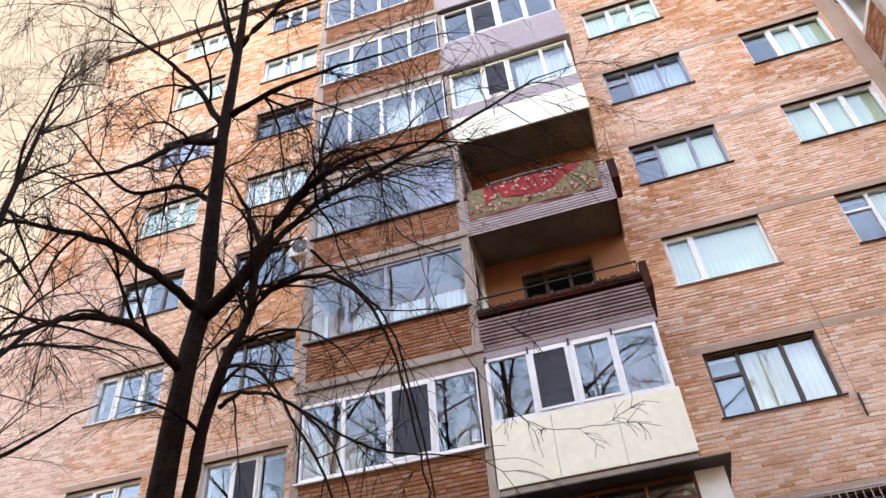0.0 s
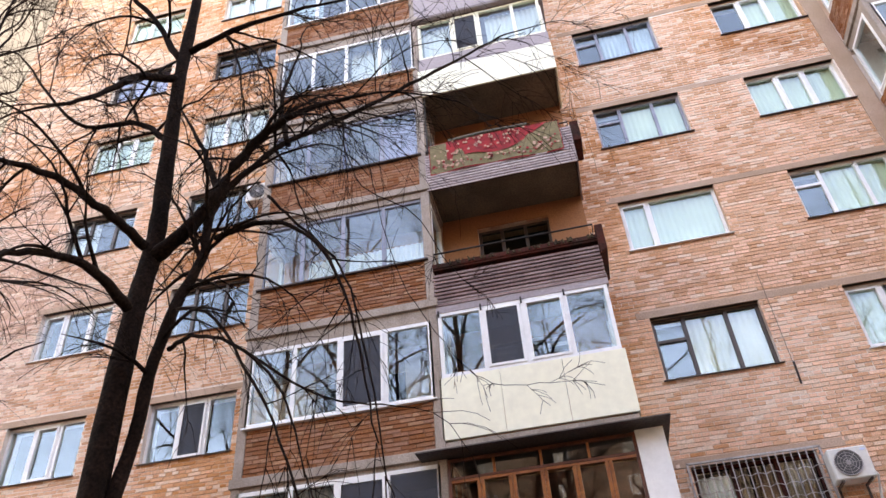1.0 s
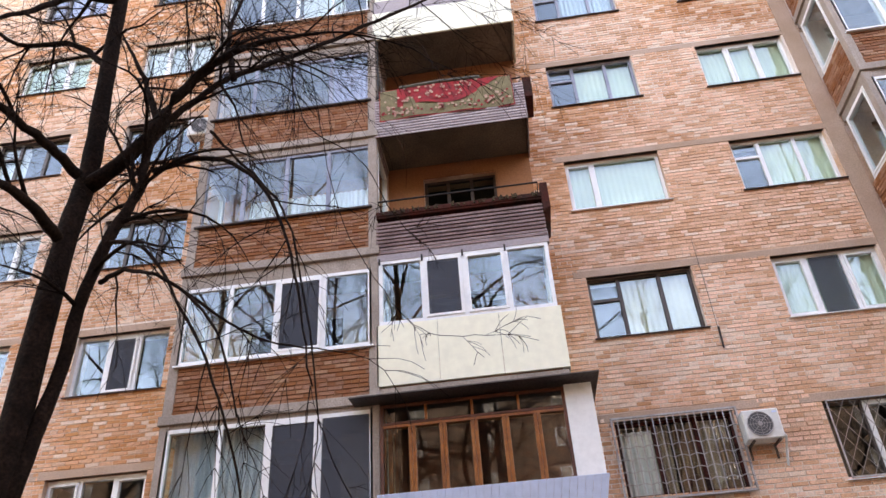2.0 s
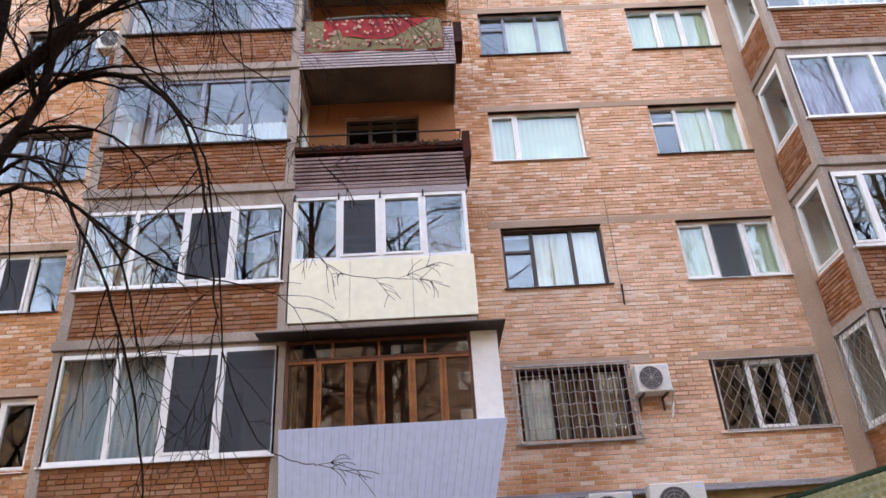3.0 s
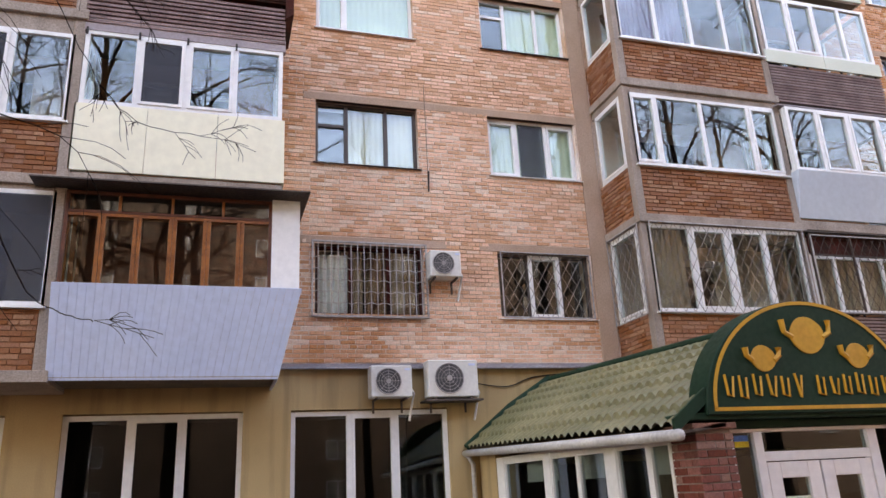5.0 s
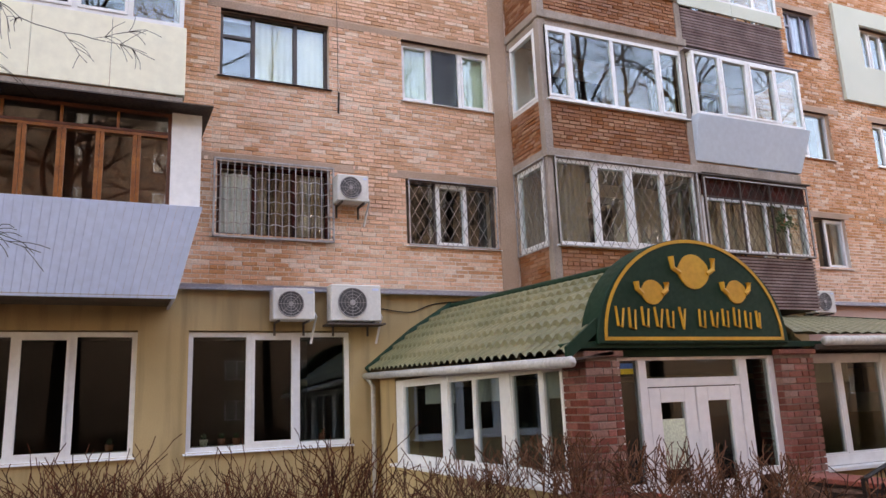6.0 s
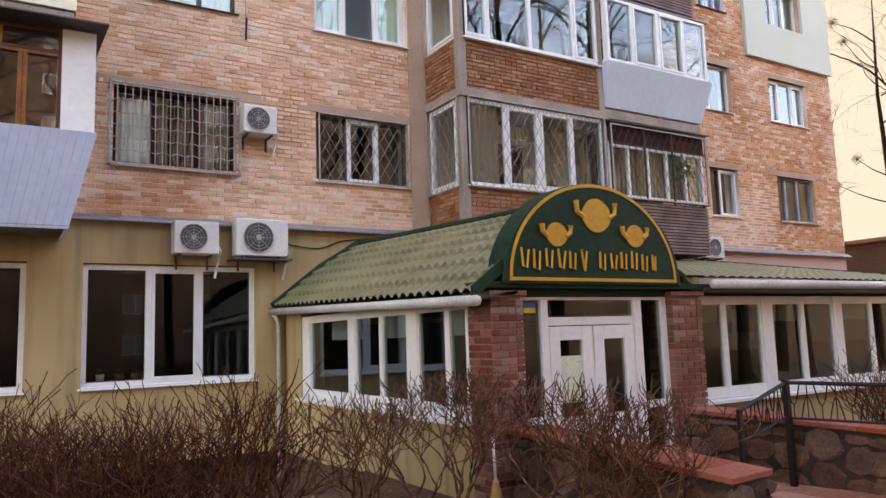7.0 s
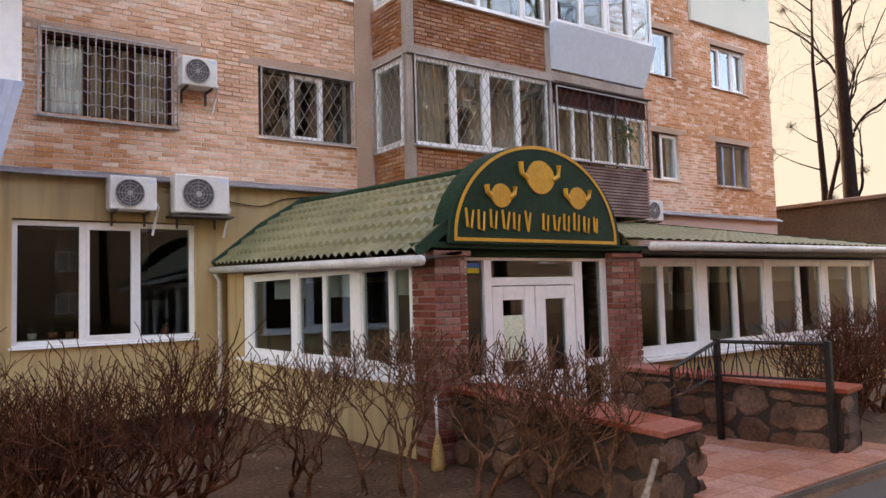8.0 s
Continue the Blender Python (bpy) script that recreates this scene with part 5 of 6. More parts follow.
# ---- air conditioners ----


def air_conditioner(x, z, w, h, y=WY, d=0.28, fan=0.5, label="white air conditioner on brackets on the wall"):
    t = thing("air_conditioner", pose(x, y - d - 0.1, z), label, "air conditioner", "air conditioners")
    part("casing", Shape().box(0, w, 0, d, 0, h), M_ACWHITE, t, bevel=0.018)
    r = h * 0.40
    cx, cz = w * fan, h * 0.5
    part("fan_guard", Shape().prism(list(reversed([(cx + r * math.cos(i * math.pi / 16), cz + r * math.sin(i * math.pi / 16)) for i in range(32)])), -0.012, 0.0), M_ACDARK, t, "dark fan opening")
    RINGS = Shape()
    for q in (1.0, 0.78, 0.56, 0.34):
        RINGS.tube([(cx + r * q * math.cos(i * math.pi / 12), -0.018, cz + r * q * math.sin(i * math.pi / 12)) for i in range(25)], [0.004 if q < 1 else 0.009] * 25, 4, False)
    for i in range(8):
        c, s = math.cos(i * math.pi / 4), math.sin(i * math.pi / 4)
        RINGS.tube([(cx + 0.2 * r * c, -0.018, cz + 0.2 * r * s), (cx + r * c, -0.018, cz + r * s)], [0.004, 0.004], 4)
    part("grille", RINGS, M_GRILLE, t)
    part("hub", Shape().prism(list(reversed([(cx + r * 0.2 * math.cos(i * math.pi / 8), cz + r * 0.2 * math.sin(i * math.pi / 8)) for i in range(16)])), -0.024, -0.012), M_GRILLE, t)
    part("badge", Shape().box(w * 0.82, w * 0.95, -0.004, 0.0, h * 0.84, h * 0.9), M_LILAC, t, "small pale badge")
    for q in (0.15, 0.85):
        part("bracket", Shape().box(w * q - 0.015, w * q + 0.015, 0.0, d + 0.1, -0.03, 0.0).box(w * q - 0.015, w * q + 0.015, d + 0.07, d + 0.1, -0.22, 0.0), M_SHEETDK, t)
    part("pipe", Shape().tube([(w + 0.02, d * 0.6, h * 0.3), (w + 0.07, d * 0.7, h * 0.15), (w + 0.06, d + 0.04, -0.1), (w + 0.02, d + 0.09, -0.35)], [0.02] * 4, 6), M_PVC, t, "white insulated pipe")


air_conditioner(3.48, 5.21, 0.57, 0.48, fan=0.42)
air_conditioner(2.39, 3.14, 0.69, 0.52, fan=0.42)
air_conditioner(3.35, 3.13, 0.88, 0.62, fan=0.42)
air_conditioner(-6.75, 13.35, 0.60, 0.5)
air_conditioner(14.75, 3.42, 0.72, 0.52)
solid("bracket_shelf", Shape().box(3.30, 4.30, 11.8, 12.18, 3.07, 3.10), M_SHEETDK, "dark steel shelf under the air conditioner", "shelf")

# ---- grilles before windows ----
g = thing("window_grille", pose(1.46, WY - 0.10, 4.52), "grey wrought iron window grille with wavy bars", "window grille")
part("frame", Shape().box(0, 2.05, 0, 0.03, 0, 0.03).box(0, 2.05, 0, 0.03, 1.33, 1.36).box(0, 0.03, 0, 0.03, 0, 1.36).box(2.02, 2.05, 0, 0.03, 0, 1.36), M_GRILLE, g)
for i in range(1, 18):
    part("bar", Shape().box(i * 0.1139 - 0.007, i * 0.1139 + 0.007, 0.008, 0.022, 0.03, 1.33), M_GRILLE, g)
for z in (0.22, 0.42, 0.62, 0.82, 1.02):
    part("wave", Shape().tube([(2.05 * i / 72, 0.0, z + 0.035 * abs(math.sin(i * math.pi / 8))) for i in range(73)], [0.007] * 73, 4), M_GRILLE, g)
for x in (0.01, 2.03):
    for z in (0.1, 1.25):
        part("anchor", Shape().box(x - 0.01, x + 0.01, 0.03, 0.12, z, z + 0.02), M_GRILLE, g)


def diamond_grille(x, y, z, w, h, rz, step=0.19, label="", iron=M_LATTICE):
    t = thing("window_grille", pose(x, y, z, 0, 0, rz), label, "window grille", "diamond grilles")
    part("frame", Shape().box(0, w, 0, 0.02, 0, 0.02).box(0, w, 0, 0.02, h - 0.02, h).box(0, 0.02, 0, 0.02, 0, h).box(w - 0.02, w, 0, 0.02, 0, h), M_GRILLE, t)
    for sg in (1, -1):
        c = -h * 0.7
        while c < w + h * 0.7:
            pts = []
            for zz in (0.0, h):
                pts.append((c + sg * (zz - h / 2) * 0.6, zz))
            (xa, za), (xb, zb) = pts
            lo, hi = 0.0, 1.0
            if abs(xb - xa) > 1e-6:
                t0, t1 = sorted(((0 - xa) / (xb - xa), (w - xa) / (xb - xa)))
                lo, hi = max(lo, t0), min(hi, t1)
            if hi > lo + 0.02:
                part("bar", Shape().tube([(xa + (xb - xa) * q, 0.01, za + (zb - za) * q) for q in (lo, hi)], [0.0055, 0.0055], 4), iron, t)
            c += step


diamond_grille(BAL_E[0], BAL_Y - 0.15, slab_z(2) + 1.1, BAL_E[1] - BAL_E[0], 1.56, 0, 0.2, "rusty iron diamond grille before the caged balcony", M_GRILLEDK)
diamond_grille(4.94, WY - 0.04, 4.58, 1.84, 1.26, 0, 0.2, "pale iron diamond grille before a white window")
diamond_grille(BAY_E + 0.12, BAY_Y - 0.08, slab_z(2) + 1.05, BAY_L - 0.24, 1.7, 0, 0.2, "pale iron diamond grille before the bay glazing")
diamond_grille(BAY_E - 0.05, WY - 0.06, slab_z(2) + 1.05, 1.12, 1.7, -90, 0.2, "pale iron diamond grille before the bay side")

# ---- carpet on the balcony rail ----
carpet = thing("carpet", pose(-2.09, BAL_Y - 0.085, 12.12), "red flowered carpet with olive border hung over a balcony", "carpet")


def hang(x0, x1, z0, z1, off):
    return lambda u, v: (x0 + u * (x1 - x0), -off + 0.018 * math.sin(u * 17) * (1 - v), z0 + v * (z1 - z0) + 0.02 * math.sin(u * 5))


part("border", Shape().grid(hang(0.0, 2.72, 0.0, 0.80, 0.0), 60, 8), M_CARPETB, carpet, "olive flowered border", smooth=True)
part("rolled_top", Shape().tube([(0.42, -0.01, 0.84), (1.2, -0.012, 0.87), (2.1, -0.01, 0.85)], [0.035, 0.04, 0.035], 8), M_ROLL, carpet, "grey-green rolled edge", smooth=True)
part("edge", Shape().grid(hang(-0.02, 2.74, -0.03, 0.82, -0.008), 60, 8), M_CARPET, carpet, "dark red selvage", smooth=True)


def carpet_field(u, v):
    """The red middle with its wavy lower edge, drawn up towards one end."""
    low = 0.30 + 0.04 * math.sin(u * 9) + 0.46 * max(0.0, (u - 0.62) / 0.38) ** 1.3
    return hang(0.36, 2.46, low, 0.815, 0.012)(u, v)


part("field", Shape().grid(carpet_field, 50, 6), M_CARPET, carpet, "deep red field", smooth=True)
RNGC = random.Random(5)
for i in range(80):
    u, v = RNGC.uniform(0.42, 2.3), RNGC.uniform(0.36, 0.78)
    if v < 0.40 + 0.5 * max(0.0, (u - 1.6) / 0.86):
        continue
    r = RNGC.uniform(0.014, 0.034)
    part("flower", Shape().prism([(u + r * math.cos(-q * 0.9), v + r * math.sin(-q * 0.9)) for q in range(7)], -0.038, -0.030), M_CARPETF, carpet)
for i in range(130):
    u, v = RNGC.uniform(0.05, 2.68), RNGC.choice((RNGC.uniform(0.05, 0.28), RNGC.uniform(0.05, 0.75)))
    if 0.4 < u < 2.22 and v > 0.3:
        continue
    r = RNGC.uniform(0.015, 0.035)
    part("flower", Shape().prism([(u + r * math.cos(-q * 0.9), v + r * math.sin(-q * 0.9)) for q in range(7)], -0.026, -0.018), M_CARPETF if i % 3 else M_CARPET, carpet)

# ---- trees and shrubs ----


def grow(shape, p, d, length, r, level, rng, droop=0.15, sides=5, spread=0.8, wander=0.25, thin=0.55, kids=(4, 7), top=2):
    """A wandering branch and its side branches down to fine twigs."""
    n = max(4, int(length / 0.13))
    pts, rad = [Vector(p)], [r]
    d = Vector(d).normalized()
    for i in range(n):
        d = (d + Vector((rng.gauss(0, wander), rng.gauss(0, wander), rng.gauss(0, wander) - droop * (0.15 + 0.5 * i / n))) * 0.5).normalized()
        pts.append(pts[-1] + d * (length / n))
        rad.append(max(0.0022, r * (1 - 0.85 * (i + 1) / n)))
    shape.tube(pts, rad, sides if level > 0 else 3, False)
    if level > 0:
        for _ in range(rng.randint(*kids)):
            f = rng.uniform(0.15, 1.0)
            i = min(n, max(1, int(f * n)))
            dd = (pts[i] - pts[i - 1]).normalized()
            out = Vector((rng.gauss(0, 1), rng.gauss(0, 1), rng.gauss(0.15, 0.8))).normalized()
            nd = (dd + out * spread).normalized()
            grow(shape, pts[i], nd, length * rng.uniform(0.35, 0.65), max(0.0032, rad[i] * thin), level - 1, rng, droop, max(3, sides - 1), spread, wander, thin, kids)


def smooth_path(pts, n):
    """Catmull-Rom points along a few guide points."""
    q = [Vector(p) for p in pts]
    q = [q[0] * 2 - q[1]] + q + [q[-1] * 2 - q[-2]]
    out = []
    for i in range(1, len(q) - 2):
        for k in range(n):
            t = k / n
            a, b, c, e = q[i - 1], q[i], q[i + 1], q[i + 2]
            out.append(0.5 * (2 * b + (c - a) * t + (2 * a - 5 * b + 4 * c - e) * t * t + (3 * b - a - 3 * c + e) * t ** 3))
    return out + [q[-2]]


def limb(tree, pts, r0, r1, rng, name="limb", density=3.0, twig=1.1, levels=2, droop=0.5, material=M_BARK):
    path = smooth_path(pts, 6)
    m = len(path) - 1
    s = Shape()
    rad = [r0 + (r1 - r0) * i / m for i in range(m + 1)]
    jit = [p + Vector((rng.gauss(0, 0.006), rng.gauss(0, 0.006), rng.gauss(0, 0.006))) for p in path]
    s.tube(jit, [q * 1.05 * (1 + rng.uniform(-0.07, 0.07)) for q in rad], 8)
    length = sum((b - a).length for a, b in zip(path, path[1:]))
    for _ in range(int(length * density)):
        i = rng.randint(max(1, m // 5), m)
        dd = (path[i] - path[i - 1]).normalized()
        out = Vector((rng.gauss(0, 1), rng.gauss(0, 1), rng.gauss(0.1, 0.8))).normalized()
        grow(s, path[i], dd * 0.8 + out * 0.9, twig * rng.uniform(0.5, 1.3), min(rad[i] * 0.55, 0.02), levels, rng, droop)
    grow(s, path[-1], path[-1] - path[-2], twig * 1.2, r1, levels, rng, droop)
    return part(name, s, material, tree, smooth=True)


RNGT = random.Random(41)
tree = thing("tree", pose(-3.3, 4.35, 0), "bare dark-barked tree with drooping twigs before the block", "tree", "bare trees")
tree.location = (0, 0, 0)
TRUNK = [(-3.28, 4.33, -0.1), (-3.30, 4.34, 2.0), (-3.35, 4.36, 4.0), (-3.37, 4.41, 5.16), (-3.37, 4.47, 5.86), (-3.41, 4.44, 6.83), (-3.46, 4.41, 8.09), (-3.46, 4.40, 9.24), (-3.49, 4.38, 11.08), (-3.55, 4.40, 12.6)]
tp = smooth_path(TRUNK, 5)
trad = [0.025 + 0.098 * (1 - min(1, max(0, p.z) / 12.8)) ** 0.9 + (0.08 if p.z < 0.3 else 0) for p in tp]
part("trunk", Shape().tube(tp, [q * (1 + RNGT.uniform(-0.06, 0.06)) for q in trad], 14), M_BARK, tree, "dark furrowed trunk", smooth=True)
BOUGHS = [
    ([(-3.25, 4.36, 3.0), (-3.17, 4.43, 4.0), (-3.05, 4.39, 4.86), (-2.88, 4.45, 5.52), (-2.83, 4.48, 6.16), (-2.44, 4.71, 6.95), (-1.74, 5.11, 7.71), (-0.95, 5.52, 8.56), (-0.23, 5.80, 9.24)], 0.054, 0.012),
    ([(-3.32, 4.45, 5.67), (-2.95, 4.40, 5.95), (-2.52, 4.42, 6.75), (-2.02, 4.36, 7.0), (-1.34, 4.50, 7.2)], 0.07, 0.012),
    ([(-3.38, 4.34, 5.07), (-3.41, 3.93, 5.15), (-3.46, 3.47, 5.02), (-3.48, 3.01, 4.66), (-3.37, 2.68, 4.12)], 0.045, 0.010),
    ([(-3.37, 4.35, 5.71), (-3.48, 4.00, 5.80), (-3.61, 3.46, 5.78), (-3.72, 3.03, 5.61), (-3.71, 2.54, 5.29)], 0.045, 0.010),
    ([(-3.46, 4.40, 7.98), (-3.68, 4.09, 7.73), (-3.80, 3.70, 7.04), (-4.00, 3.32, 6.52)], 0.045, 0.010),
    ([(-3.46, 4.40, 8.23), (-3.91, 4.29, 9.09), (-4.45, 4.03, 9.75), (-5.00, 3.67, 10.19)], 0.04, 0.010),
    ([(-3.44, 4.42, 8.44), (-2.99, 4.37, 8.54), (-2.39, 4.39, 8.69), (-1.50, 4.56, 8.95)], 0.04, 0.010),
    ([(-3.41, 4.44, 7.06), (-3.86, 4.46, 7.50), (-4.47, 4.30, 7.53), (-5.11, 4.01, 8.39)], 0.035, 0.010),
    ([(-3.03, 4.47, 4.70), (-2.75, 4.30, 4.67), (-2.31, 4.21, 4.45), (-1.93, 4.18, 4.00), (-1.72, 4.16, 3.40)], 0.020, 0.005),
    ([(-2.80, 4.50, 5.78), (-2.22, 4.37, 5.71), (-1.76, 4.36, 5.31), (-1.48, 4.36, 4.52), (-1.31, 4.30, 3.60)], 0.024, 0.005),
    ([(-2.30, 4.40, 6.05), (-2.04, 4.45, 5.72), (-1.62, 4.41, 5.13), (-1.41, 4.38, 4.34), (-1.26, 4.32, 3.38)], 0.014, 0.005),
    ([(-2.95, 4.35, 5.0), (-2.56, 4.29, 4.77), (-2.01, 4.25, 3.82), (-1.73, 4.26, 3.08), (-1.55, 4.23, 2.30)], 0.014, 0.005),
    ([(-2.31, 4.32, 4.46), (-1.75, 4.36, 4.04), (-1.26, 4.53, 3.95)], 0.012, 0.005),
    ([(-1.74, 5.11, 7.71), (-1.62, 5.30, 6.80), (-1.45, 5.41, 5.83), (-1.02, 5.30, 4.83), (-0.65, 5.36, 4.42), (-0.11, 5.50, 4.40)], 0.005, 0.0025),
    ([(-1.26, 4.32, 3.38), (-1.08, 4.50, 2.92), (-0.90, 4.64, 2.78), (-0.72, 4.75, 2.76)], 0.0045, 0.0025),
    ([(-1.90, 4.95, 7.40), (-1.62, 4.94, 6.46), (-1.17, 5.07, 6.11), (-0.89, 5.12, 5.49), (-0.65, 5.16, 5.17)], 0.0065, 0.003),
    ([(-3.46, 4.41, 9.85), (-3.08, 4.55, 10.82), (-2.76, 4.76, 12.25)], 0.04, 0.012),
    ([(-3.47, 4.40, 9.60), (-3.77, 4.28, 10.65), (-4.12, 4.08, 12.33)], 0.04, 0.012),
    ([(-2.34, 4.76, 7.04), (-2.46, 4.81, 7.82), (-2.41, 5.06, 8.99)], 0.03, 0.010),
    ([(-2.81, 4.49, 6.20), (-3.10, 4.54, 6.96), (-3.51, 4.61, 7.78)], 0.035, 0.010),
]
for i, (pts, r0, r1) in enumerate(BOUGHS):
    drooping = 8 <= i <= 15
    limb(tree, pts, r0, r1, RNGT, density=(2.0 if i in (13, 14, 15) else 2.6) if drooping else 4.0, twig=(0.3 if i in (13, 14, 15) else 0.7) if drooping else 1.25, levels=1 if drooping else 2, droop=0.9)


def plain_tree(name_label, x, y, height, r, seed, base=0.35, spread=0.5, levels=3, material=M_FARTREE, count=16, lean=(0, 0), group="bare trees", girth=0.5):
    """A bare tree with its trunk and upward limbs."""
    rng = random.Random(seed)
    t = thing("tree", pose(x, y, 0), name_label, "tree", group)
    path = smooth_path([(0, 0, -0.1), (lean[0] * 0.3 + rng.gauss(0, 0.1), lean[1] * 0.3, height * 0.35), (lean[0] * 0.7, lean[1] * 0.7, height * 0.7), (lean[0], lean[1], height)], 7)
    part("trunk", Shape().tube(path, [max(0.02, r * (1 - 0.93 * i / (len(path) - 1))) for i in range(len(path))], 10), material, t, smooth=True)
    for j in range(count):
        f = base + (1 - base) * (j + rng.random()) / count
        i = min(len(path) - 2, int(f * (len(path) - 1)))
        a = rng.uniform(0, 2 * math.pi)
        s = Shape()
        L = height * (0.34 - 0.22 * f) * rng.uniform(0.8, 1.3)
        grow(s, path[i], (math.cos(a) * spread, math.sin(a) * spread, 0.75), L, r * (1.05 - f) * girth + 0.012, levels, rng, 0.1, 5, 0.8, 0.2, 0.55, (4, 6))
        part("limb", s, material, t, smooth=True)
    return t


plain_tree("bare slender tree beside the end of the block", -10.2, 7.2, 17.0, 0.16, 5, 0.30, 0.7, 3, M_FARTREE, 22)
plain_tree("tall bare tree behind the low brick building", 31.7, 14.7, 24.0, 0.36, 9, 0.22, 0.24, 3, M_FARTREE, 18, (-0.6, 0), girth=0.22)
plain_tree("thin leaning tree behind the low brick building", 30.6, 16.4, 11.5, 0.16, 14, 0.5, 0.4, 2, M_FARTREE, 6, (2.2, -1.8))
plain_tree("thin sapling beside the corner of the block", 23.6, 13.7, 9.0, 0.12, 17, 0.45, 0.3, 2, M_FARTREE, 8, (0.3, 0))
far = plain_tree("bare tree in the yard", 11.0, -4.0, 20.0, 0.21, 23, 0.25, 0.55, 3, M_FARTREE, 24)
for x, y, rz in ((-7.0, -4.0, 50), (-1.0, -8.0, 120), (-12.0, -5.0, 200), (16.0, -2.5, 300), (21.0, -3.0, 20), (2.5, -5.0, 80), (-9.5, -9.0, 250), (6.5, -8.0, 170), (26.0, -5.0, 10), (-17.0, -7.0, 330), (31.0, -4.0, 140)):
    copy_thing(far, pose(x, y, 0, 0, 0, rz))
# taller trees of the same row, nearer to the front
for x, y, rz, sc in ((-4.2, -2.6, 15, 1.25), (-8.6, -2.2, 100, 1.3), (-11.5, -3.2, 220, 1.2), (-1.5, -3.6, 285, 1.3), (18.5, -3.0, 65, 1.25), (23.5, -2.4, 190, 1.3), (13.5, -3.4, 240, 1.2)):
    ob = copy_thing(far, pose(x, y, 0, 0, 0, rz))
    ob.scale = (sc * 0.9, sc * 0.9, sc)
woods = Shape()
rngw = random.Random(77)
for i in range(26):
    a = 0.40 + 0.42 * rngw.random()
    rr = rngw.uniform(60, 85)
    p = Vector((rr * math.cos(a), rr * math.sin(a), 0))
    woods.tube([p, p + Vector((0, 0, 5))], [0.2, 0.15], 5)
    for _ in range(9):
        grow(woods, p + Vector((0, 0, rngw.uniform(2.5, 5))), (rngw.gauss(0, 0.5), rngw.gauss(0, 0.5), 1), rngw.uniform(2.5, 5), 0.08, 1, rngw, 0.1, 4)
solid("far_woods", woods, M_FARTREE, "distant bare tree tops behind the low building", "trees", "stuff")

# mistletoe clumps on thin boughs of a bare tree beyond the block
mt = thing("tree", pose(34.2, 17.2, 0), "distant bare tree with round mistletoe clumps", "tree", "bare trees")
rngm = random.Random(31)
part("trunk", Shape().tube([(0, 0, -0.1), (0.2, 0, 6), (0.0, 0.1, 12), (0.2, 0, 17)], [0.22, 0.16, 0.08, 0.02], 8), M_FARTREE, mt, smooth=True)
for i in range(9):
    z0 = 4.5 + i * 1.25
    a = rngm.uniform(0, 6.28)
    end = Vector((math.cos(a) * rngm.uniform(1.0, 2.6), math.sin(a) * rngm.uniform(1, 2.6), z0 + rngm.uniform(0.6, 1.6)))
    s = Shape().tube(smooth_path([(0.1, 0, z0), (end.x * 0.5, end.y * 0.5, z0 + 0.5), tuple(end)], 5), [0.04 - 0.003 * k for k in range(11)], 5)
    bough = part("limb", s, M_FARTREE, mt, smooth=True)
    c = Shape()
    for _ in range(130):
        d = Vector((rngm.gauss(0, 1), rngm.gauss(0, 1), rngm.gauss(0, 1))).normalized()
        e = Vector((rngm.gauss(0, 1), rngm.gauss(0, 1), rngm.gauss(0, 1))).normalized()
        grow(c, end + d * rngm.uniform(0.0, 0.26), d * 0.5 + e, rngm.uniform(0.10, 0.2), 0.009, 0, rngm, 0.0, 3)
    part("mistletoe_clump", c, M_MISTLE, bough, "dark round mistletoe clump")


def shrub_mesh(seed, height=1.45, width=0.55, stems=9):
    rng = random.Random(seed)
    out = []
    for i in range(stems):
        s = Shape()
        out.append(s)
        a = rng.uniform(0, 6.28)
        rr = rng.uniform(0.0, 0.10)
        p = Vector((math.cos(a) * rr, math.sin(a) * rr, -0.03))
        lean = rng.uniform(0.05, width) / height
        d = Vector((math.cos(a) * lean, math.sin(a) * lean, 1))

        def fork(p, d, length, r, level):
            n = max(3, int(length / 0.065))
            pts, rad = [p], [r]
            d = d.normalized()
            for k in range(n):
                d = (d + Vector((rng.gauss(0, 0.27), rng.gauss(0, 0.27), rng.gauss(0.09, 0.14)))).normalized()
                pts.append(pts[-1] + d * (length / n))
                rad.append(max(0.0036, r * (1 - 0.4 * (k + 1) / n)))
            s.tube(pts, rad, 5 if level > 1 else 4 if level else 3, False)
            if level > 0:
                for _ in range(rng.randint(2, 4)):
                    k = rng.randint(max(1, n // 2), n)
                    nd = (pts[k] - pts[k - 1]).normalized() + Vector((rng.gauss(0, 0.55), rng.gauss(0, 0.55), rng.gauss(0.25, 0.35)))
                    left = height - pts[k].z
                    fork(pts[k], nd, max(0.12, min(length * 0.85, left * rng.uniform(0.45, 0.9))), rad[k] * 0.72, level - 1)
        fork(p, d, height * rng.uniform(0.28, 0.42), rng.uniform(0.016, 0.028), 3)
    return out


SHRUBS = []
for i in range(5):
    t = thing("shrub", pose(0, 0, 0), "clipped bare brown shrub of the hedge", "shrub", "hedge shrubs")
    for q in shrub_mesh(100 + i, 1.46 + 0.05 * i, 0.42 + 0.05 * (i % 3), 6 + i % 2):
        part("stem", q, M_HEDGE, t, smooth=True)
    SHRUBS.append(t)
rngs = random.Random(55)
SPOTS = []
for i in range(14):
    x = -3.0 + i * 0.36
    SPOTS.append((x, 6.5 - 0.06 * i + rngs.uniform(-0.12, 0.12), rngs.uniform(0.98, 1.08)))
for i in range(7):
    SPOTS.append((-1.2 + i * 0.4, 7.3 + rngs.uniform(-0.15, 0.15), rngs.uniform(0.8, 0.9)))
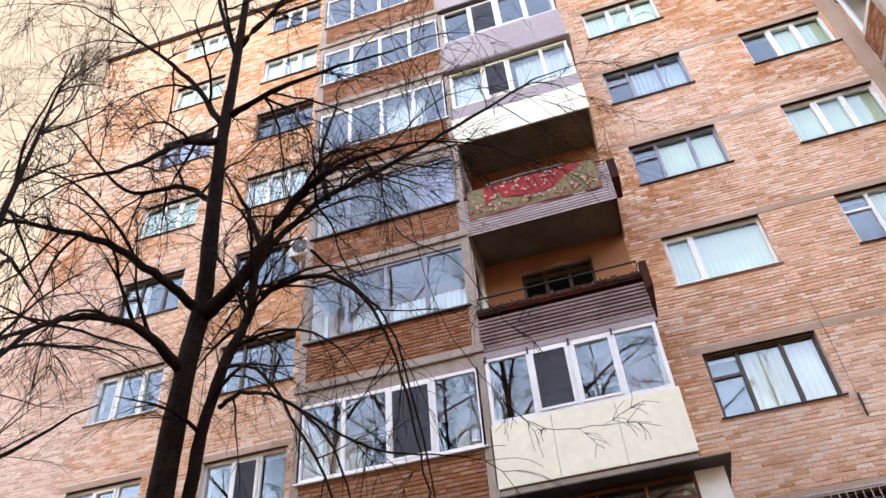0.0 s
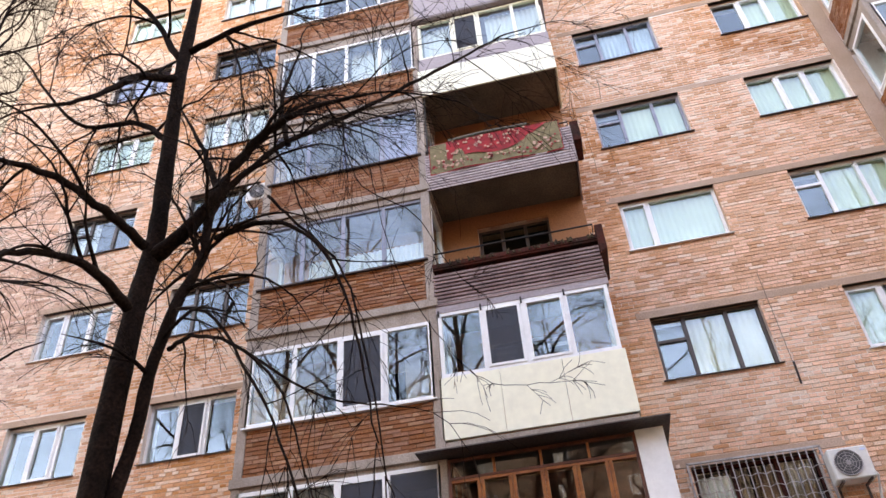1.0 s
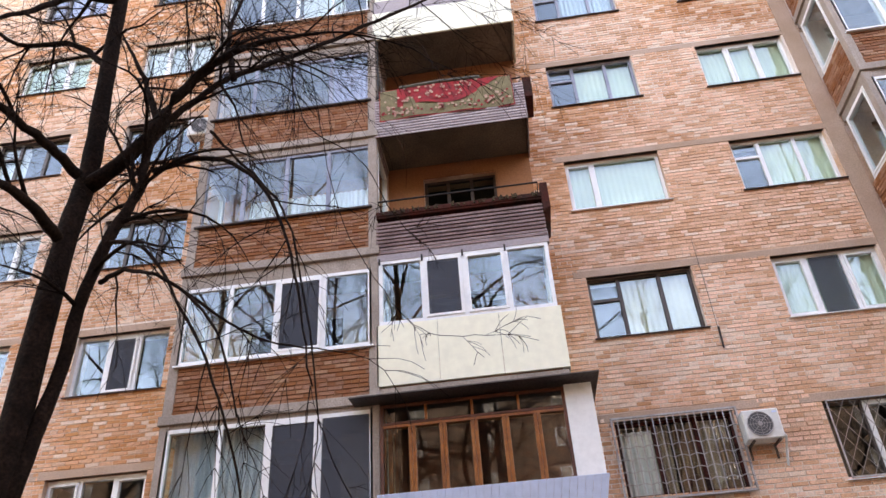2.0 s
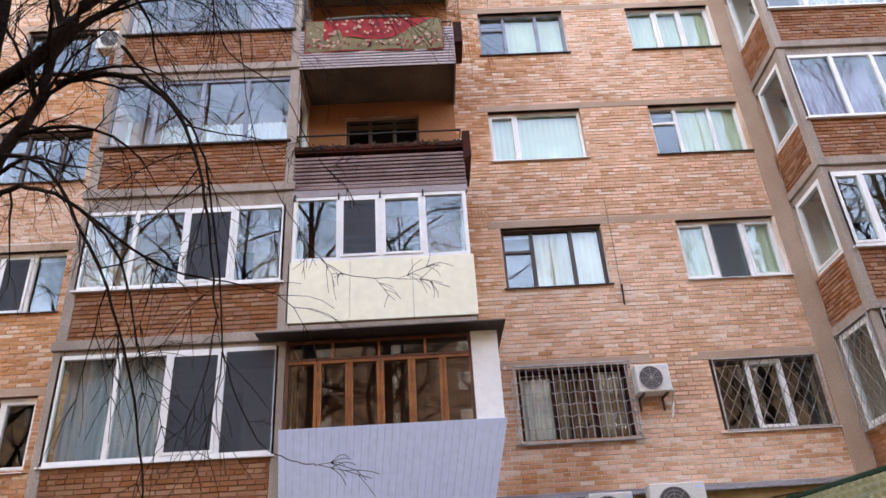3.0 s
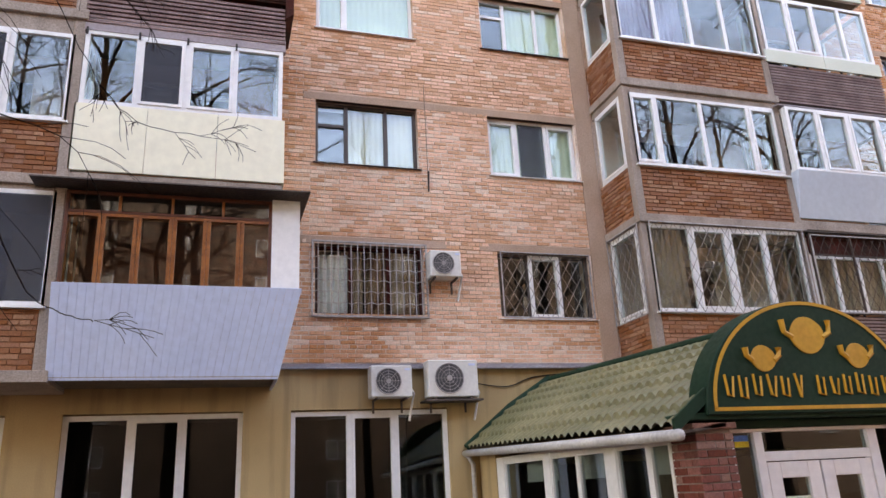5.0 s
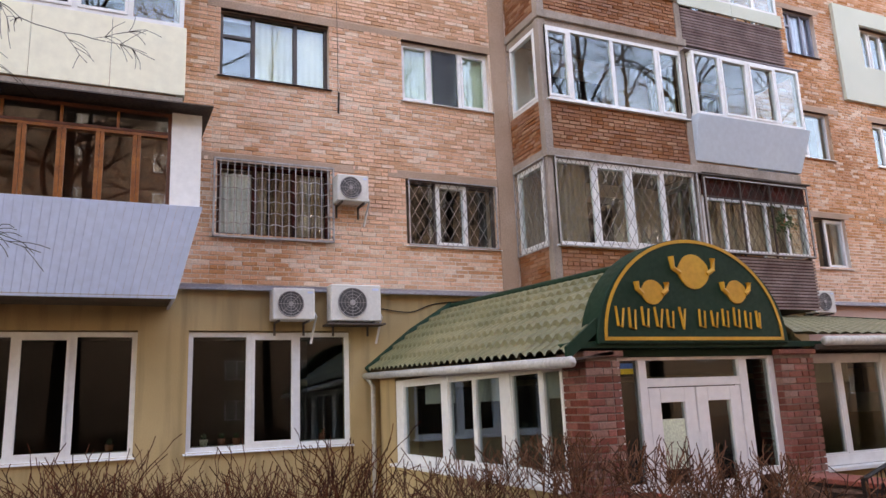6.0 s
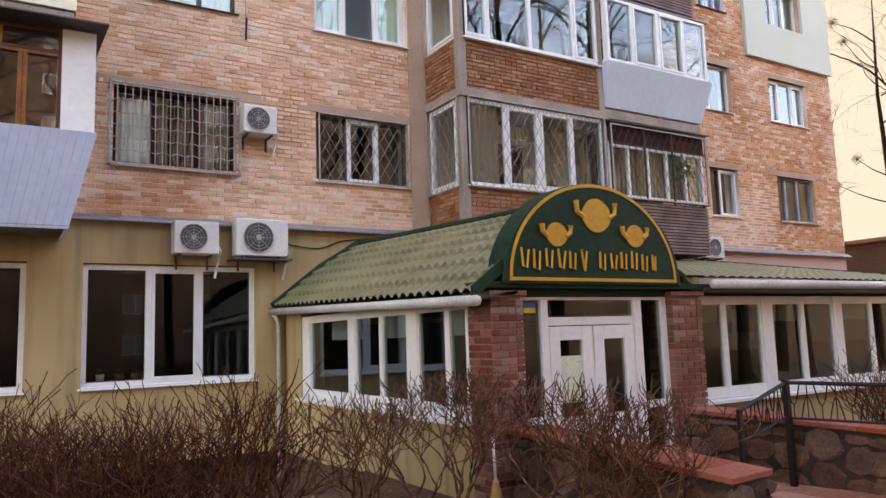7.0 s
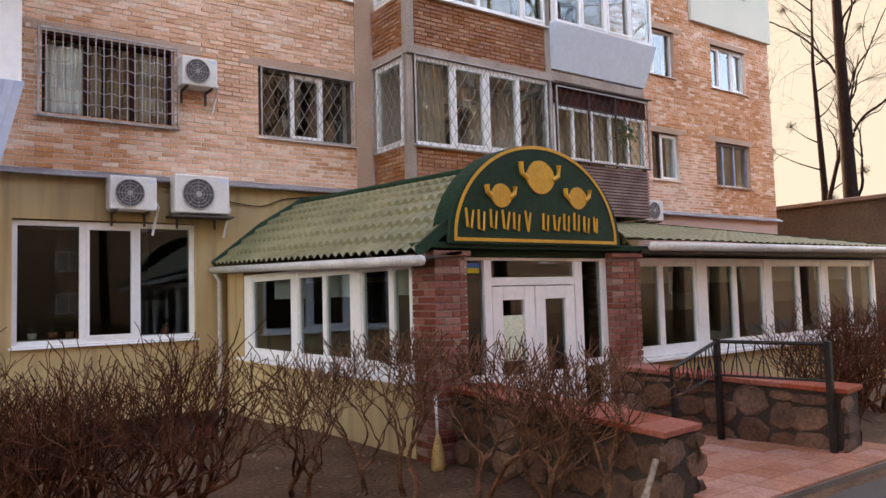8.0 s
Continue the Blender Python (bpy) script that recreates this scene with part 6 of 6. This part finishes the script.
for i in range(7):
    SPOTS.append((-2.7 + i * 0.3, 5.9 + rngs.uniform(-0.15, 0.15), rngs.uniform(0.88, 0.98)))
for i in range(6):
    SPOTS.append((-2.4 + i * 0.62, 5.55 + rngs.uniform(-0.15, 0.15), rngs.uniform(0.85, 0.95)))
SPOTS += [(8.55, 4.5, 1.05), (8.9, 4.9, 1.1), (9.3, 4.5, 1.15), (9.8, 4.7, 1.1), (10.4, 4.6, 1.1)]
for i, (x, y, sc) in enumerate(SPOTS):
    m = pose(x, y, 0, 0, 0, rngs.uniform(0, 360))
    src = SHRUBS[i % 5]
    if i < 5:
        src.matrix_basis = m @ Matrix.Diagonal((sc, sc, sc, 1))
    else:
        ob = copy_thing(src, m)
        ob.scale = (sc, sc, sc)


# gnarled single-stemmed shrubs by the entrance


def gnarled_mesh(seed, height=1.6, reach=0.5):
    rng = random.Random(seed)
    out = []

    def fork(p, d, length, r, level):
        if level >= 3:
            out.append(Shape())
        s = out[-1]
        n = max(3, int(length / 0.07))
        pts, rad = [p], [r]
        d = d.normalized()
        for k in range(n):
            d = (d + Vector((rng.gauss(0, 0.26), rng.gauss(0, 0.26), rng.gauss(0.05, 0.15)))).normalized()
            pts.append(pts[-1] + d * (length / n))
            rad.append(max(0.0038, r * (1 - 0.35 * (k + 1) / n)))
        s.tube(pts, rad, 7 if level > 2 else 5 if level > 0 else 4, False)
        if level > 0:
            for j in range(rng.randint(2, 4) if level < 4 else 4):
                k = n if j < 2 else rng.randint(n // 2, n)
                a = rng.uniform(0, 6.28)
                way = Vector((math.cos(a), math.sin(a), rng.uniform(0.2, 0.9)))
                left = max(0.15, height - pts[k].z)
                fork(pts[k], (pts[k] - pts[k - 1]).normalized() * 0.8 + way * 0.75, min(length * 0.95, left * rng.uniform(0.3, 0.55)), rad[k] * 0.7, level - 1)
    for _ in range(rng.choice((1, 2, 2))):
        fork(Vector((rng.gauss(0, 0.05), rng.gauss(0, 0.05), -0.03)), Vector((rng.gauss(0, 0.15), rng.gauss(0, 0.15), 1)), height * rng.uniform(0.2, 0.3), 0.027, 4)
    return out


GNARLED = [(2.79, 5.97), (3.42, 5.42), (3.86, 4.92), (3.15, 5.75), (4.18, 4.55), (4.32, 4.0), (4.1, 4.3)]
for i, (x, y) in enumerate(GNARLED):
    t = thing("shrub", pose(x, y, 0, 0, 0, i * 77), "gnarled bare shrub with a twisted stem", "shrub", "gnarled shrubs")
    for q in gnarled_mesh(300 + i, (1.55, 1.62, 1.66, 1.45, 1.6, 1.45, 1.5)[i]):
        part("stem", q, M_TWIG, t, smooth=True)

# leaf litter on the soil
LEAF = Shape()
for i in range(2600):
    x, y = rngs.uniform(-4, 5.0), rngs.uniform(3.5, 11.9)
    if x > 4.3 and y > 6.2:
        continue
    a, r = rngs.uniform(0, 6.28), rngs.uniform(0.02, 0.045)
    c, s = math.cos(a) * r, math.sin(a) * r
    b = len(LEAF.v)
    LEAF.v += [(x - c, y - s, 0.006), (x + s * 0.5, y - c * 0.5, 0.014), (x + c, y + s, 0.006 + rngs.uniform(0, 0.03)), (x - s * 0.5, y + c * 0.5, 0.012)]
    LEAF.f.append((b, b + 1, b + 2, b + 3))
M_LEAF = surface("dead_leaf", (0.20, 0.12, 0.065), (0.13, 0.08, 0.045), 9, 0.9, 40, 0.3, 0.2, vary=0.4)
solid("leaf_litter", LEAF, M_LEAF, "dead brown leaves scattered on the soil", "leaves", "stuff")

# fallen branch, broom, stones by the low wall
solid("fallen_branch", Shape().tube(smooth_path([(4.15, 3.55, 0.02), (4.35, 3.6, 0.2), (4.56, 3.66, 0.42)], 5), [0.03] * 6 + [0.025] * 5, 7), surface("pale_branch", (0.30, 0.22, 0.16), None, 6, 0.9, 30, 0.4, 0.5), "pale broken branch leaning on the stone wall", "branch", smooth=True)
broom = thing("broom", pose(4.2, 6.0, 0), "yellow straw broom leaning on the base wall", "broom")
part("handle", Shape().tube([(0, 0, 0.28), (0.0, 0.02, 0.75)], [0.014, 0.014], 8), M_PVC, broom, "pale handle", smooth=True)
part("brush", Shape().tube([(0, 0, 0.0), (0, 0, 0.05), (0, 0, 0.22), (0, 0, 0.34)], [0.07, 0.075, 0.05, 0.02], 10), M_BROOM, broom, "straw head", smooth=True)

# things inside the cafe windows
for i, x in enumerate((8.75, 10.55)):
    lamp = thing("pendant_lamp", pose(x, 7.8, 1.35), "white drum lamp shade hanging in the cafe", "lamp", "cafe lamps")
    part("shade", Shape().tube([(0, 0, 0), (0, 0, 0.28)], [0.26, 0.24], 20, False), M_SHADE, lamp, smooth=True)
    part("cord", Shape().tube([(0, 0, 0.2), (0, 0, 0.76)], [0.006, 0.006], 5), M_IRON, lamp)
for i, (y, wd) in enumerate(((10.9, 1.1), (9.25, 0.6), (8.6, 0.55), (7.5, 0.5), (6.95, 0.45))):
    curtain(SX + 0.32, y, 1.72, wd, 0.38, C_NET, "short white blind in a cafe window", -90, i)
for i, x in enumerate((7.6, 9.25, 10.95, 12.7)):
    curtain(x, FY + 0.5, 1.78, 1.1, 0.32, C_CREAM, "short cream blind in a cafe window", 0, i)
rngo = random.Random(8)
for i, x in enumerate((1.45, 1.72, 1.95, 2.9, 3.35, -1.6, -1.2, 0.1)):
    pot = thing("flower_pot", pose(x, WY + 0.24, 1.215), "small pot plant on the inner window sill", "flower pot", "pots on the sills")
    part("pot", Shape().tube([(0, 0, 0), (0, 0, 0.10)], [0.05, 0.065], 12), M_POT if i % 3 else M_CURTAINS[3], pot, smooth=True)
    L = Shape()
    for _ in range(14):
        a = rngo.uniform(0, 6.28)
        q = Vector((math.cos(a) * 0.05, math.sin(a) * 0.05, rngo.uniform(0.03, 0.1)))
        L.tube([(0, 0, 0.09), tuple(Vector((0, 0, 0.1)) + q * 0.6), tuple(Vector((0, 0, 0.1)) + q)], [0.004, 0.014, 0.002], 4)
    part("leaves", L, M_FOLIAGE, pot)
for i, (a, b) in enumerate(CAFE_WIN):
    solid("window_board", Shape().box(a, b, WY + 0.14, WY + 0.45, 1.18, 1.21), M_PVC, "white inner window board", "window board", "structure")
curtain(2.05, WY + 0.32, 4.62, 0.2, 1.2, M_BROWNCURT, "brown curtain behind the barred window", 0, 4)
plant = thing("hanging_plant", pose(BAL_E[0] + 2.0, BAL_Y - 0.22, slab_z(2) + 1.85), "green trailing plant on the balcony cage", "plant")
PL = Shape()
for _ in range(70):
    d = Vector((rngo.gauss(0, 0.16), rngo.gauss(0, 0.06), rngo.gauss(0, 0.12)))
    PL.tube([tuple(d), tuple(d + Vector((0.03, -0.02, -0.02))), tuple(d + Vector((0.06, -0.01, -0.07)))], [0.004, 0.025, 0.003], 4)
part("leaves", PL, M_FOLIAGE, plant)
part("pot", Shape().tube([(0, 0.03, -0.12), (0, 0.03, 0.02)], [0.06, 0.08], 10), M_POT, plant)

# cables and stains of the wall
solid("wall_cable", Shape().tube([(3.62, WY - 0.02, 7.35), (3.62, WY - 0.02, 8.2), (3.61, WY - 0.02, 9.2)], [0.005] * 3, 5), M_DARKFR, "thin dark cable running down the brickwork", "cable")
solid("wall_cable", Shape().tube([(3.62, WY - 0.03, 6.95), (3.63, WY - 0.035, 7.35)], [0.016, 0.02], 6), M_IRON, "burnt end of a wall cable", "cable")
solid("wall_cable", Shape().tube(smooth_path([(4.3, WY - 0.02, 3.4), (4.9, WY - 0.03, 3.34), (5.4, WY - 0.02, 3.5), (6.3, WY - 0.02, 3.58)], 6), [0.01] * 19, 5), M_IRON, "thin cable along the yellow wall", "cable")

# ---- distance: low brick building and the block across the yard ----
lowb = thing("low_building", pose(28, 3, 0), "low dark brick building beyond the block", "building")
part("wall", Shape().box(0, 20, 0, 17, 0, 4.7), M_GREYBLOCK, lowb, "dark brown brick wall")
part("roof", Shape().box(-0.15, 20.2, -0.2, 17.2, 4.7, 4.86), M_SHEETDK, lowb, "dark roof edge", bevel=0.02)
# Out of view; brick coloured dark so its reflection in the panes stays dim.
opp = thing("apartment_building", pose(-50, -42, 0), "nine-storey brick block across the yard", "building")
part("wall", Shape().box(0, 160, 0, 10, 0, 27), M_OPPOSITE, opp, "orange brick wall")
part("roof", Shape().box(-0.3, 160.3, -0.3, 10.3, 27, 27.4), M_SHEETDK, opp)
ow = Shape().box(0, 1.6, 0, 0.05, 0, 1.4).mesh("window", M_ACDARK)
of = frame_shape(1.6, 1.4, [0.8], 0.08, 0, 0.08).mesh("window_frame", M_OLDFR)
for k in range(9):
    for i in range(28):
        o = new("window", ow)
        o.parent, o.location = opp, (2 + i * 5.6, 10.02, 1.2 + k * 2.9)
        q = new("window_frame", of)
        q.parent, q.location = o, (0, 0.05, 0)

# ---- facing bricks of the front, last ----
skip = list(holes)
for x in (BAY_W, BAY_E):
    skip.append((x - 0.02, x + BAY_L, 3.6, Z_TOP))
skip += [(6.84, 7.2, 3.6, Z_TOP), (-6.12, -5.85, 3.6, Z_TOP), (17.46, X_E, 9.15, 11.95)]
for k in FLOORS:
    for col in COLUMNS.values():
        skip.append((col[0] - 0.15, col[1] + 0.15, sill_z(k) + W_H, sill_z(k) + W_H + 0.15))
for k in BAND_FLOORS:
    skip.append((*BAND_X, sill_z(k) + W_H, sill_z(k) + W_H + 0.15))
rb = random.Random(99)
rects = brick_rects(X_W, X_E, 3.77, Z_TOP, skip, rb)
near = [q for q in rects if 3.5 < q[0] < 4.82 and 4.3 < q[2] < 7.4]
near = near[:300]
chosen = set(near)
rest = [q for q in rects if q not in chosen]
part("bricks", brick_shape(rest, WY, rb), M_BRICK, wall_main, "orange-tan bricks in worn running bond", kind="stuff")
cache = {}
for a, b, c, d in near:
    key = (round(b - a, 2), round(d - c, 3), rb.randint(0, 3))
    if key not in cache:
        cache[key] = brick_shape([(0, b - a, 0, d - c)], 0, rb).mesh("brick", M_BRICK)
    o = new("brick", cache[key])
    o.parent, o.location = wall_main, (a, WY, c)
